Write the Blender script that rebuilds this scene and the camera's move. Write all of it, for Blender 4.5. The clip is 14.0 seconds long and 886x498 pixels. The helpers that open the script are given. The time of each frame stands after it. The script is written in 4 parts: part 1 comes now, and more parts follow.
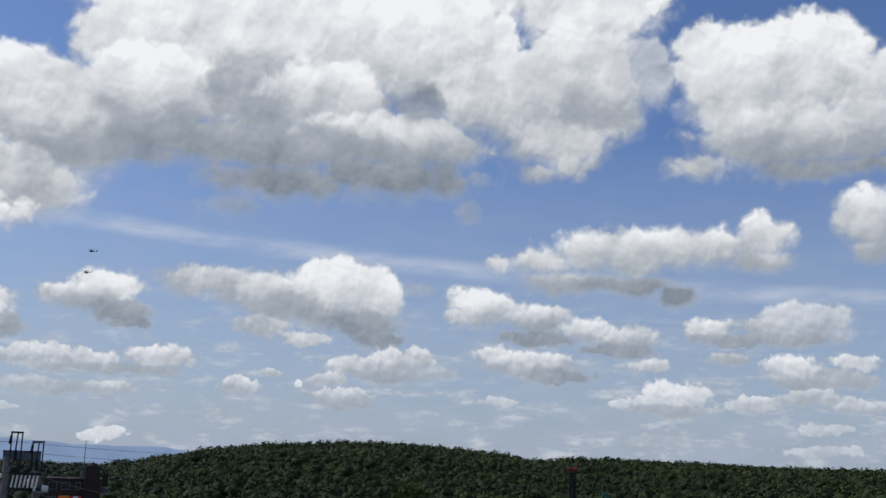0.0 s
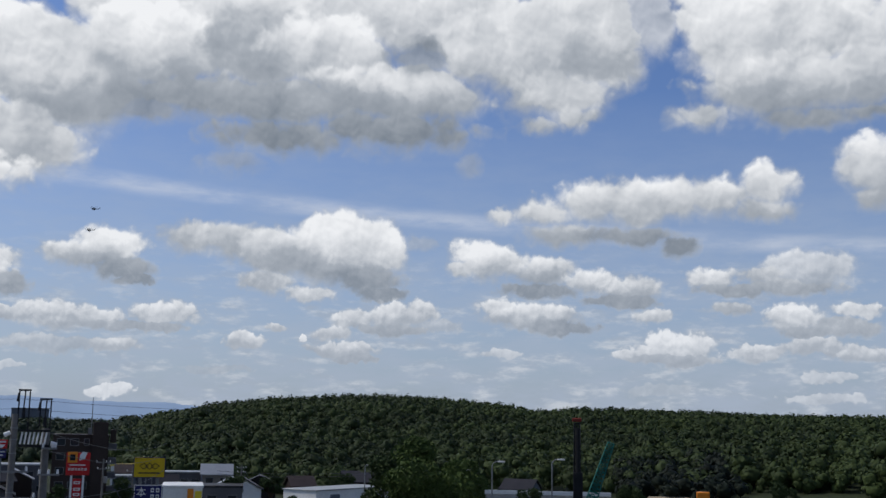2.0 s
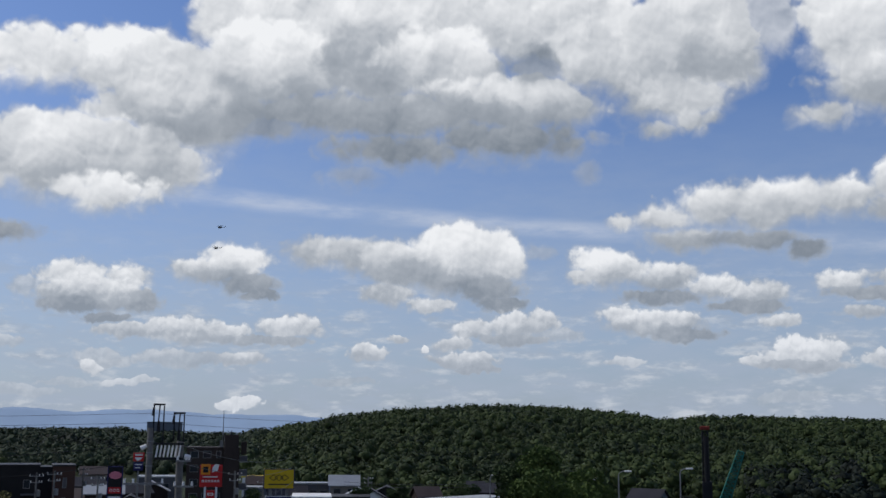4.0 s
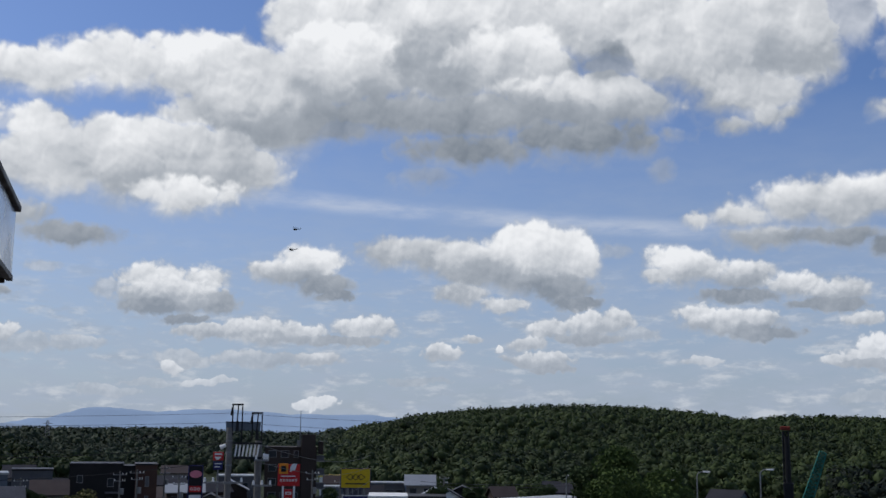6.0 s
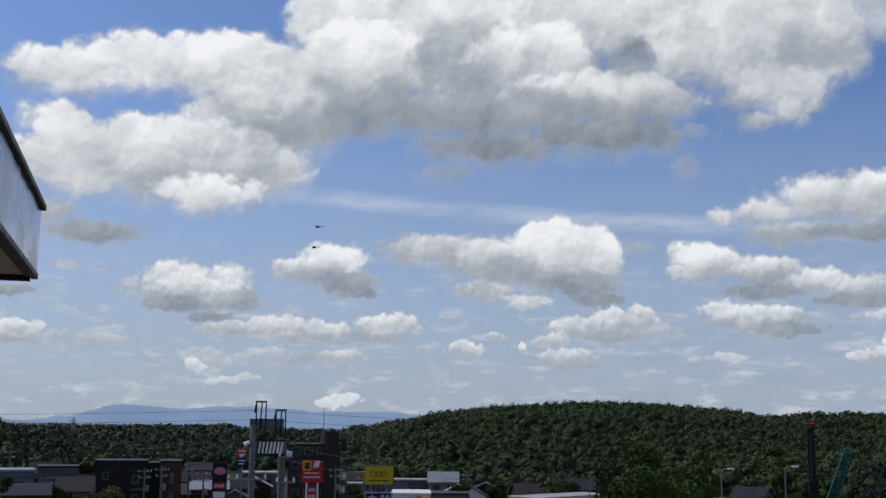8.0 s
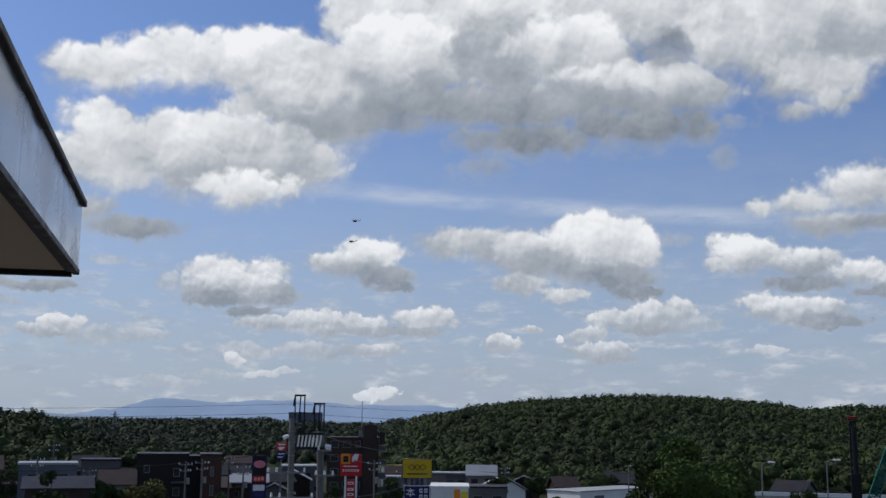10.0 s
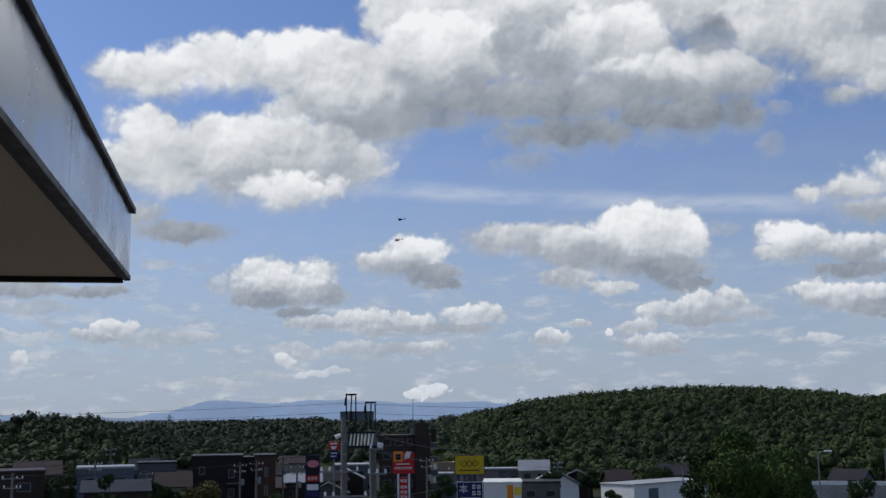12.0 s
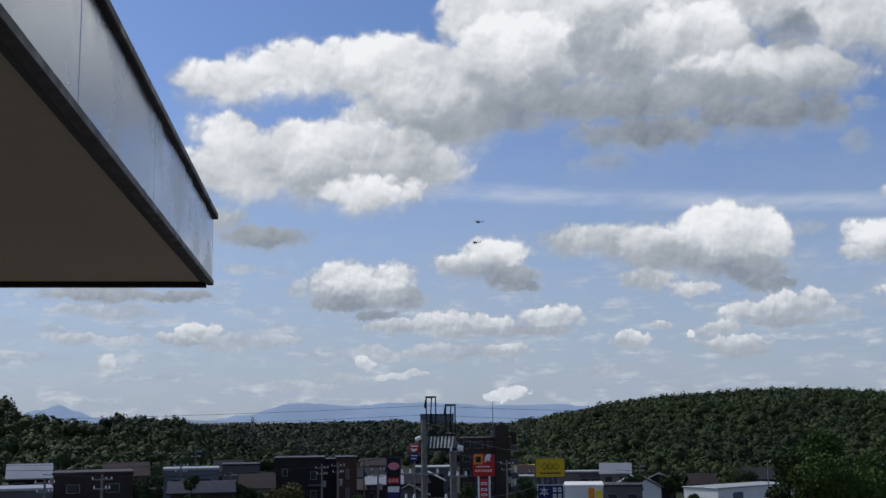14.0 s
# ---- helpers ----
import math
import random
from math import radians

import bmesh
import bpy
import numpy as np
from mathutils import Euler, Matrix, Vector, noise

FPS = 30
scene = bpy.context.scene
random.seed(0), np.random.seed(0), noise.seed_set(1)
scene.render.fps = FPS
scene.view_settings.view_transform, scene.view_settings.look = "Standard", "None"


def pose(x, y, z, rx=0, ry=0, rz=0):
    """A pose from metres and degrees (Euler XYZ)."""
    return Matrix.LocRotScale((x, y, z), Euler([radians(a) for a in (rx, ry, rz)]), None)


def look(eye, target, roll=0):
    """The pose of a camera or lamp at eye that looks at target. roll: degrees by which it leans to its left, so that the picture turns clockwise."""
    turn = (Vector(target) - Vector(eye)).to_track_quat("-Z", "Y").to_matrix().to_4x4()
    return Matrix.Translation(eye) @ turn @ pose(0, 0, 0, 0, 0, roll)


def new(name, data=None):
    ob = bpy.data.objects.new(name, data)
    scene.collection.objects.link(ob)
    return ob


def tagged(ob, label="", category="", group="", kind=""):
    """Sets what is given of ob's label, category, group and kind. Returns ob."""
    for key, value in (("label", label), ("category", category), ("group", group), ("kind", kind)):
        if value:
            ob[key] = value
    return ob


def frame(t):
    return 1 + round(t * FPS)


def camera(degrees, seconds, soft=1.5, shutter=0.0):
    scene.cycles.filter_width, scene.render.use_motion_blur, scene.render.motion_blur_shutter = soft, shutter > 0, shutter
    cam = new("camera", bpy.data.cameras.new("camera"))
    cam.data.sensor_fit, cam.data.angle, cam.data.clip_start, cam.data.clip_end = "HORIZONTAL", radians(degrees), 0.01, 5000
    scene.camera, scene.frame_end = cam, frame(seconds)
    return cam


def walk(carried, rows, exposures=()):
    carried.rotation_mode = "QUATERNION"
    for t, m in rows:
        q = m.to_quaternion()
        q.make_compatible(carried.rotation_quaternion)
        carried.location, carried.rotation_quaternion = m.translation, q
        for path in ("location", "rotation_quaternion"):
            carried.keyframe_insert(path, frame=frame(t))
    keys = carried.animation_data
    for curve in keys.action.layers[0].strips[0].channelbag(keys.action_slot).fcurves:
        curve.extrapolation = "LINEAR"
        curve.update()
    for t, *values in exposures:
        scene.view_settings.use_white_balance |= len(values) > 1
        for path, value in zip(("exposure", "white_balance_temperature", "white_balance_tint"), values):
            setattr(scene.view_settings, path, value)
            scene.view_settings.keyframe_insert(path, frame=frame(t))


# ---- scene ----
EYE = 16.0  # the camera stands on an upper deck above the town
cam = camera(43.3, 14.0)
walk(cam, [
    (0.0, pose(0, 0, EYE, 101.446, -1.743, -17.469)),
    (0.5, pose(0, 0, EYE, 100.176, -1.599, -17.161)),
    (1.0, pose(0, 0, EYE, 99.491, -1.387, -17.143)),
    (1.5, pose(0, 0, EYE, 99.299, -1.136, -17.433)),
    (2.0, pose(0, 0, EYE, 99.042, -1.034, -17.205)),
    (2.5, pose(0, 0, EYE, 99.309, -0.918, -15.941)),
    (3.0, pose(0, 0, EYE, 99.548, -0.691, -13.806)),
    (3.5, pose(0, 0, EYE, 99.610, -0.543, -12.308)),
    (4.0, pose(0, 0, EYE, 99.464, -0.501, -10.933)),
    (6.5, pose(0, 0, EYE, 99.426, -0.548, -6.712)),
    (7.0, pose(0, 0, EYE, 99.397, -0.495, -6.490)),
    (9.5, pose(0, 0, EYE, 98.974, -0.615, -4.536)),
    (10.0, pose(0, 0, EYE, 98.913, -0.500, -4.040)),
    (10.5, pose(0, 0, EYE, 98.953, -0.372, -3.965)),
    (11.0, pose(0, 0, EYE, 99.024, -0.165, -3.089)),
    (11.5, pose(0, 0, EYE, 98.866, 0.373, -2.122)),
    (12.0, pose(0, 0, EYE, 98.738, 0.778, -1.452)),
    (12.5, pose(0, 0, EYE, 98.858, 0.858, -1.127)),
    (13.0, pose(0, 0, EYE, 98.935, 0.779, -0.469)),
    (13.5, pose(0, 0, EYE, 99.047, 0.789, 1.439)),
    (14.0, pose(0, 0, EYE, 98.919, 0.716, 2.597)),
])

# ---- sky, sun ----
SUN_AZ, SUN_EL = 62.0, 46.0  # degrees to the left of straight ahead, and above the horizon
world = bpy.data.worlds.new("sky")
scene.world = world
world.use_nodes = True
world.cycles.sampling_method, world.cycles.sample_map_resolution = "MANUAL", 256
wt = world.node_tree
wt.nodes.clear()


def node(tree, kind, **settings):
    n = tree.nodes.new(kind)
    for key, value in settings.items():
        if key == "op":
            n.operation = value
        elif key == "blend":
            n.blend_type = value
        elif key == "dtype":
            n.data_type = value
    return n


def wire(tree, a, b):
    tree.links.new(a, b)


def calc(tree, op, a, b=None, c=None, clamp=False):
    """A Math node on sockets or numbers; its output."""
    n = tree.nodes.new("ShaderNodeMath")
    n.operation, n.use_clamp = op, clamp
    for i, v in enumerate((a, b, c)):
        if v is None:
            continue
        if isinstance(v, (int, float)):
            n.inputs[i].default_value = v
        else:
            tree.links.new(v, n.inputs[i])
    return n.outputs[0]


def vcalc(tree, op, a, b=None, c=None):
    """A Vector Math node on sockets or triples; its vector output (its value for LENGTH)."""
    n = tree.nodes.new("ShaderNodeVectorMath")
    n.operation = op
    for i, v in enumerate((a, b, c)):
        if v is None:
            continue
        if isinstance(v, (tuple, list)):
            n.inputs[i].default_value = v
        else:
            tree.links.new(v, n.inputs[i])
    return n.outputs["Value"] if op in ("LENGTH", "DOT_PRODUCT") else n.outputs[0]


def ramp(tree, value, lo, hi, to_lo=0.0, to_hi=1.0, smooth=True):
    n = tree.nodes.new("ShaderNodeMapRange")
    n.interpolation_type = "SMOOTHSTEP" if smooth else "LINEAR"
    tree.links.new(value, n.inputs["Value"])
    for key, v in (("From Min", lo), ("From Max", hi), ("To Min", to_lo), ("To Max", to_hi)):
        n.inputs[key].default_value = v
    return n.outputs[0]


def mixed(tree, fac, a, b, blend="MIX"):
    """A colour mix; a and b are sockets or colours."""
    n = tree.nodes.new("ShaderNodeMix")
    n.data_type, n.blend_type = "RGBA", blend
    for i, v in ((0, fac), (6, a), (7, b)):
        if isinstance(v, (int, float)):
            n.inputs[i].default_value = v
        elif isinstance(v, (tuple, list)):
            n.inputs[i].default_value = (*v, 1.0)
        else:
            tree.links.new(v, n.inputs[i])
    return n.outputs[2]


def noisy(tree, vec, scale, detail=4.0, rough=0.55, colour=False, flat2d=False):
    n = tree.nodes.new("ShaderNodeTexNoise")
    n.inputs["Scale"].default_value, n.inputs["Detail"].default_value, n.inputs["Roughness"].default_value = scale, detail, rough
    if flat2d:
        n.noise_dimensions = "2D"
    if vec is not None:
        tree.links.new(vec, n.inputs["Vector"])
    return n.outputs["Color" if colour else "Fac"]


# each cumulus is a few swells laid over one another, the nearest last: degrees left, degrees up,
# half width, half height, brightness of the crown and of the base, and density
SWELLS = []


def cloud(*swells):
    SWELLS.extend(swells)


cloud((-3.39, 24.06, 9.53, 2.90, 0.95, 0.85), (-15.63, 24.65, 9.58, 2.61, 0.95, 0.85), (-24.65, 23.18, 4.73, 2.32, 0.9, 0.8))  # high cloud over the view
cloud((13.55, 17.00, 3.34, 1.74, 0.95, 0.75), (10.12, 17.73, 3.35, 1.89, 0.98, 0.75), (13.91, 14.63, 3.15, 1.31, 0.88, 0.8), (5.99, 15.59, 2.71, 1.45, 0.85, 0.7), (5.70, 17.86, 4.27, 2.32, 1, 0.7), (2.42, 16.20, 4.23, 3.19, 0.9, 0.55))  # great cloud, western crown
cloud((12.60, 12.86, 4.17, 2.09, 0.9, 0.72), (8.31, 13.27, 5.07, 2.55, 0.9, 0.62), (4.80, 13.03, 3.87, 2.32, 0.82, 0.58), (14.76, 10.26, 2.95, 1.16, 0.7, 0.5), (5.97, 11.53, 3.85, 1.28, 1, 0.72), (11.68, 9.49, 3.53, 0.81, 0.5, 0.35), (13.04, 7.83, 1.17, 0.41, 0.8, 0.7, 0.6))  # great cloud, western skirt
cloud((-2.65, 20.18, 5.25, 3.77, 0.95, 0.7), (-1.55, 18.16, 4.27, 2.61, 1, 0.6), (-9.53, 21.60, 6.24, 3.48, 0.95, 0.75), (-15.63, 21.36, 5.61, 3.48, 1, 0.7), (-7.18, 18.45, 3.36, 2.61, 0.68, 0.5), (-10.80, 18.54, 3.98, 2.32, 0.97, 0.6), (-18.63, 19.07, 2.76, 2.32, 0.85, 0.65), (-14.43, 16.58, 5.75, 2.03, 0.92, 0.48), (-15.93, 18.56, 2.91, 1.33, 0.3, 0.5, 0.85))  # great cloud, middle
cloud((-21.01, 18.99, 4.60, 2.90, 0.9, 0.62), (-23.98, 20.24, 3.71, 2.61, 0.9, 0.7), (-25.10, 18.79, 2.76, 2.61, 0.75, 0.6), (-23.02, 16.67, 3.63, 1.74, 0.75, 0.58), (-27.16, 20.16, 2.63, 2.18, 0.85, 0.7, 0.8), (-23.86, 15.65, 2.41, 0.87, 0.7, 0.6), (-22.12, 15.35, 1.50, 0.64, 0.7, 0.6))  # great cloud, eastern end
cloud((-0.23, 15.27, 5.11, 1.22, 0.58, 0.42, 0.9), (-7.24, 16.03, 9.96, 1.68, 0.58, 0.36), (-14.14, 14.80, 5.85, 1.45, 0.46, 0.3), (-8.47, 14.35, 5.09, 1.33, 0.46, 0.33), (-5.85, 12.98, 2.08, 1.02, 0.5, 0.42, 0.6), (-18.29, 13.39, 0.89, 0.87, 0.55, 0.5, 0.5))  # its flat grey base
cloud((-30.73, 21.56, 2.18, 1.45, 0.9, 0.8), (-32.96, 19.52, 4.00, 3.19, 0.95, 0.75), (-35.47, 19.85, 4.01, 3.19, 1, 0.7), (-41.22, 18.21, 3.66, 3.19, 0.9, 0.6), (-30.61, 15.67, 2.71, 1.10, 0.8, 0.62), (-34.82, 16.67, 5.75, 2.03, 0.85, 0.48), (-39.36, 16.83, 3.64, 2.03, 0.8, 0.5), (-35.59, 15.20, 4.21, 0.93, 0.48, 0.35), (-39.29, 15.38, 3.91, 0.81, 0.5, 0.4))  # high eastern cloud
cloud((-39.93, 12.52, 3.27, 2.03, 0.95, 0.6), (-38.43, 13.43, 2.09, 1.22, 1, 0.7), (-38.86, 11.38, 1.78, 1.10, 0.7, 0.5))  # far eastern cloud
cloud((-20.13, 10.71, 1.33, 0.58, 0.85, 0.7), (-22.19, 10.86, 2.07, 1.02, 0.9, 0.65), (-23.36, 9.71, 2.94, 0.87, 0.72, 0.5), (-24.82, 11.43, 2.22, 1.45, 1, 0.6), (-27.12, 11.25, 2.37, 1.74, 1, 0.55), (-28.84, 11.51, 2.07, 1.45, 1, 0.6), (-31.09, 11.59, 2.37, 1.45, 1, 0.6), (-33.59, 12.06, 1.78, 1.51, 1, 0.65), (-33.01, 10.91, 2.36, 0.96, 0.8, 0.48), (-26.82, 9.69, 3.24, 0.75, 0.48, 0.33), (-29.09, 9.17, 1.32, 0.75, 0.32, 0.28))  # long cloud
cloud((-4.51, 9.19, 2.20, 1.16, 0.8, 0.6), (-6.54, 8.96, 2.06, 1.16, 0.75, 0.55), (-8.60, 8.43, 2.20, 1.60, 0.85, 0.5), (-8.04, 7.12, 1.75, 0.81, 0.72, 0.6), (-11.81, 8.76, 3.23, 2.18, 1, 0.6), (-12.10, 9.49, 2.50, 1.45, 1, 0.85), (-13.57, 8.78, 1.91, 1.74, 1, 0.65), (-9.77, 8.45, 1.47, 1.22, 0.8, 0.42), (-13.00, 7.33, 2.34, 0.96, 0.48, 0.33), (-13.88, 6.61, 1.46, 0.52, 0.35, 0.28), (-10.23, 6.57, 1.46, 0.46, 0.8, 0.65), (-15.92, 9.22, 1.03, 0.64, 0.7, 0.6, 0.5))  # tall cumulus
cloud((1.96, 8.09, 1.47, 0.73, 0.85, 0.7), (-0.25, 8.61, 2.20, 1.10, 1, 0.75), (0.56, 8.01, 2.64, 1.02, 0.97, 0.5), (-1.01, 7.36, 1.90, 0.75, 0.46, 0.33), (-1.45, 6.86, 1.23, 0.35, 0.32, 0.28))  # cumulus by the helicopters
cloud((9.67, 6.96, 1.02, 0.64, 0.8, 0.6, 0.7), (7.68, 7.55, 2.05, 0.93, 0.95, 0.7), (5.08, 7.55, 1.46, 0.81, 0.9, 0.65), (6.81, 6.69, 3.21, 1.10, 0.9, 0.48), (4.50, 6.40, 1.46, 0.73, 0.58, 0.42), (7.67, 6.11, 1.75, 0.52, 0.42, 0.33), (6.09, 5.54, 1.31, 0.44, 0.38, 0.33))  # western cumulus
cloud((-18.54, 8.78, 1.47, 1.04, 1, 0.8), (-19.69, 8.33, 2.20, 1.22, 1, 0.6), (-18.24, 8.06, 1.32, 0.64, 0.8, 0.6), (-22.26, 7.87, 2.05, 1.02, 0.95, 0.48), (-24.78, 7.41, 1.76, 0.87, 0.9, 0.55), (-26.70, 6.94, 1.75, 0.87, 0.9, 0.52), (-21.96, 6.88, 2.48, 0.49, 0.38, 0.32), (-26.14, 6.39, 2.34, 0.38, 0.42, 0.34))  # eastern cumulus
cloud((-19.95, 6.04, 1.17, 0.64, 0.95, 0.7), (-21.65, 5.60, 2.91, 0.81, 0.92, 0.48), (-23.05, 5.02, 2.18, 0.44, 0.4, 0.34), (-27.75, 5.67, 1.02, 0.52, 0.8, 0.6))  # its tail
cloud((-35.34, 7.84, 2.34, 1.31, 0.9, 0.6, 0.85), (-30.73, 7.51, 1.61, 0.73, 0.95, 0.62), (-33.20, 7.61, 1.46, 0.58, 0.8, 0.6), (-31.82, 6.93, 2.34, 0.41, 0.5, 0.42), (-34.52, 7.03, 2.92, 0.58, 0.58, 0.44), (-31.52, 5.96, 1.31, 0.46, 0.7, 0.48), (-34.48, 5.51, 1.60, 0.93, 0.95, 0.58), (-35.25, 4.82, 1.75, 0.38, 0.48, 0.42), (-37.62, 5.87, 1.46, 0.46, 0.9, 0.7), (-37.07, 5.07, 1.75, 0.52, 0.58, 0.48))  # eastern cluster
cloud((-28.87, 3.99, 2.18, 1.02, 1, 0.7), (-26.77, 3.70, 1.16, 0.41, 0.85, 0.7), (-28.72, 3.49, 2.62, 0.35, 0.65, 0.52), (-32.83, 3.94, 1.74, 0.46, 0.85, 0.62), (-35.49, 4.13, 2.04, 0.52, 0.75, 0.58), (-37.79, 3.85, 1.45, 0.52, 0.8, 0.62), (-36.22, 2.69, 1.45, 0.29, 0.85, 0.72, 0.8), (-35.92, 1.69, 2.03, 0.29, 0.8, 0.7, 0.8), (-28.15, 2.02, 1.74, 0.35, 0.65, 0.6, 0.5))  # low row, east
cloud((-12.43, 5.30, 1.31, 0.64, 0.85, 0.62), (-11.57, 4.57, 1.31, 0.44, 0.8, 0.58), (-14.46, 5.60, 1.60, 0.81, 0.95, 0.62), (-15.91, 5.75, 1.17, 0.73, 0.9, 0.62), (-14.47, 4.88, 2.33, 0.38, 0.56, 0.46), (-16.78, 5.03, 1.46, 0.41, 0.65, 0.52, 0.7), (-6.96, 4.02, 1.16, 0.52, 0.85, 0.58), (-9.84, 4.26, 0.29, 0.26, 1, 0.9), (-11.87, 3.71, 2.04, 0.46, 0.8, 0.56), (-12.74, 3.29, 1.16, 0.26, 0.5, 0.44), (-20.20, 3.67, 1.02, 0.29, 0.8, 0.62, 0.8), (-8.52, 4.82, 0.47, 0.29, 0.75, 0.6), (-5.85, 2.63, 2.03, 0.23, 0.46, 0.42, 0.5))  # low row, middle
cloud((4.79, 4.96, 2.04, 0.46, 0.85, 0.56), (2.19, 5.08, 2.48, 0.81, 0.95, 0.56), (0.45, 4.92, 1.75, 0.58, 0.9, 0.58), (-3.04, 5.30, 1.89, 0.73, 1, 0.66), (-1.87, 4.60, 2.62, 0.32, 0.54, 0.46), (2.20, 3.65, 2.62, 0.46, 0.7, 0.5, 0.8), (5.94, 3.53, 1.74, 0.46, 0.7, 0.52, 0.7), (-0.69, 3.70, 1.45, 0.41, 0.8, 0.58), (6.79, 3.11, 0.64, 0.35, 0.85, 0.7), (4.79, 2.44, 1.45, 0.23, 0.9, 0.8, 0.7), (7.63, 2.35, 1.45, 0.23, 0.8, 0.7, 0.5), (-0.66, 1.46, 1.16, 0.41, 0.92, 0.8), (9.59, 1.86, 1.74, 0.35, 0.75, 0.65, 0.5))  # low row, west
cloud((15.67, 4.38, 1.75, 0.46, 0.8, 0.48), (14.88, 4.66, 1.46, 0.52, 0.97, 0.68), (13.23, 4.11, 1.75, 0.58, 0.68, 0.5, 0.7), (11.03, 4.26, 1.45, 0.46, 0.75, 0.56, 0.7), (19.43, 6.51, 3.80, 0.52, 0.58, 0.42), (16.01, 6.45, 2.04, 0.38, 0.46, 0.36), (19.66, 5.69, 3.21, 0.41, 0.7, 0.56, 0.7), (20.62, 4.32, 1.45, 0.35, 0.8, 0.62, 0.7), (18.31, 4.22, 1.16, 0.35, 0.75, 0.58, 0.6), (19.30, 3.26, 0.52, 0.41, 0.8, 0.7))  # west behind the eave

direction = wt.nodes.new("ShaderNodeTexCoord").outputs["Generated"]
split = wt.nodes.new("ShaderNodeSeparateXYZ")
wire(wt, direction, split.inputs[0])
dx, dy, dz = split.outputs
left = calc(wt, "MULTIPLY", calc(wt, "ARCTAN2", calc(wt, "MULTIPLY", dx, -1.0), dy), 57.29578)
up = calc(wt, "MULTIPLY", calc(wt, "ARCSINE", dz), 57.29578)
join = wt.nodes.new("ShaderNodeCombineXYZ")
wire(wt, left, join.inputs[0])
wire(wt, up, join.inputs[1])
sky_p = join.outputs[0]
# clouds low down are farther away, so all their detail is smaller
near = ramp(wt, up, 5.5, 13.5)


def blend(fac, a, b):
    """a where fac is 0, b where it is 1."""
    return calc(wt, "ADD", a, calc(wt, "MULTIPLY", fac, calc(wt, "SUBTRACT", b, a)))


def puffs(p, scale):
    """Cauliflower billows: 0 in the creases, up to about 1 on the crowns."""
    v = wt.nodes.new("ShaderNodeTexVoronoi")
    v.voronoi_dimensions, v.feature = "2D", "SMOOTH_F1"
    v.inputs["Scale"].default_value, v.inputs["Detail"].default_value, v.inputs["Roughness"].default_value = scale, 2.0, 0.5
    v.inputs["Smoothness"].default_value = 0.35
    wire(wt, p, v.inputs["Vector"])
    return calc(wt, "SUBTRACT", 0.85, v.outputs["Distance"])


def wander(p, scale, amount):
    """p pushed about by some degrees."""
    off = wt.nodes.new("ShaderNodeCombineXYZ")
    wire(wt, noisy(wt, p, scale, 3.0, 0.5, flat2d=True), off.inputs[0])
    wire(wt, noisy(wt, vcalc(wt, "ADD", p, (37.0, 19.0, 0.0)), scale, 3.0, 0.5, flat2d=True), off.inputs[1])
    centred = vcalc(wt, "SUBTRACT", off.outputs[0], (0.5, 0.5, 0.0))
    return vcalc(wt, "MULTIPLY_ADD", centred, (amount, amount * 0.75, 0.0), p)


def billows(shift):
    """Height of the billows, in degrees, at a point moved by some degrees."""
    p = vcalc(wt, "ADD", sky_p, shift)
    small = calc(wt, "MULTIPLY_ADD", puffs(wander(p, 1.6, 0.5), 1.7), 0.42, -0.2)
    large = calc(wt, "MULTIPLY_ADD", puffs(wander(p, 0.7, 1.3), 0.62), 0.80, -0.38)
    return blend(near, small, large)


puff_here = billows((0.0, 0.0, 0.0))
relief = calc(wt, "SUBTRACT", puff_here, billows((0.10, 0.22, 0.0)))
warped = wander(wander(sky_p, 0.55, 1.0), 2.6, 0.34)
fray = ramp(wt, up, 2.0, 14.0, 0.22, 0.85, smooth=False)  # degrees over which an edge thins out

# one swell laid over what is behind it
over = bpy.data.node_groups.new("swell_over", "ShaderNodeTree")
for key in ("Point", "Scale", "Offset"):
    over.interface.new_socket(key, in_out="INPUT", socket_type="NodeSocketVector")
for key in ("Puff", "Fray", "Cover", "Lit", "Bulge", "Low", "High", "Foot", "Middle", "Crown", "Base", "Soft", "Crisp", "Dense"):
    over.interface.new_socket(key, in_out="INPUT", socket_type="NodeSocketFloat")
for key in ("Cover", "Lit"):
    over.interface.new_socket(key, in_out="OUTPUT", socket_type="NodeSocketFloat")
over.interface.new_socket("Point", in_out="OUTPUT", socket_type="NodeSocketVector")
o_in, o_out = over.nodes.new("NodeGroupInput").outputs, over.nodes.new("NodeGroupOutput").inputs


def span(value, lo, hi, to_lo, to_hi):
    n = over.nodes.new("ShaderNodeMapRange")
    n.interpolation_type = "SMOOTHSTEP"
    for key, v in (("Value", value), ("From Min", lo), ("From Max", hi), ("To Min", to_lo), ("To Max", to_hi)):
        if isinstance(v, float):
            n.inputs[key].default_value = v
        else:
            wire(over, v, n.inputs[key])
    return n.outputs[0]


at = vcalc(over, "MULTIPLY_ADD", o_in["Point"], o_in["Scale"], o_in["Offset"])
rise = vcalc(over, "DOT_PRODUCT", o_in["Point"], (0.0, 1.0, 0.0))
body = calc(over, "MULTIPLY_ADD", o_in["Puff"], o_in["Bulge"], calc(over, "SUBTRACT", 1.16, vcalc(over, "LENGTH", at)))
edge = calc(over, "MULTIPLY", o_in["Fray"], span(rise, o_in["Foot"], o_in["Middle"], o_in["Soft"], o_in["Crisp"]))
amount = span(calc(over, "DIVIDE", body, edge), 0.0, 1.0, 0.0, o_in["Dense"])
shade = span(rise, o_in["Low"], o_in["High"], o_in["Base"], o_in["Crown"])
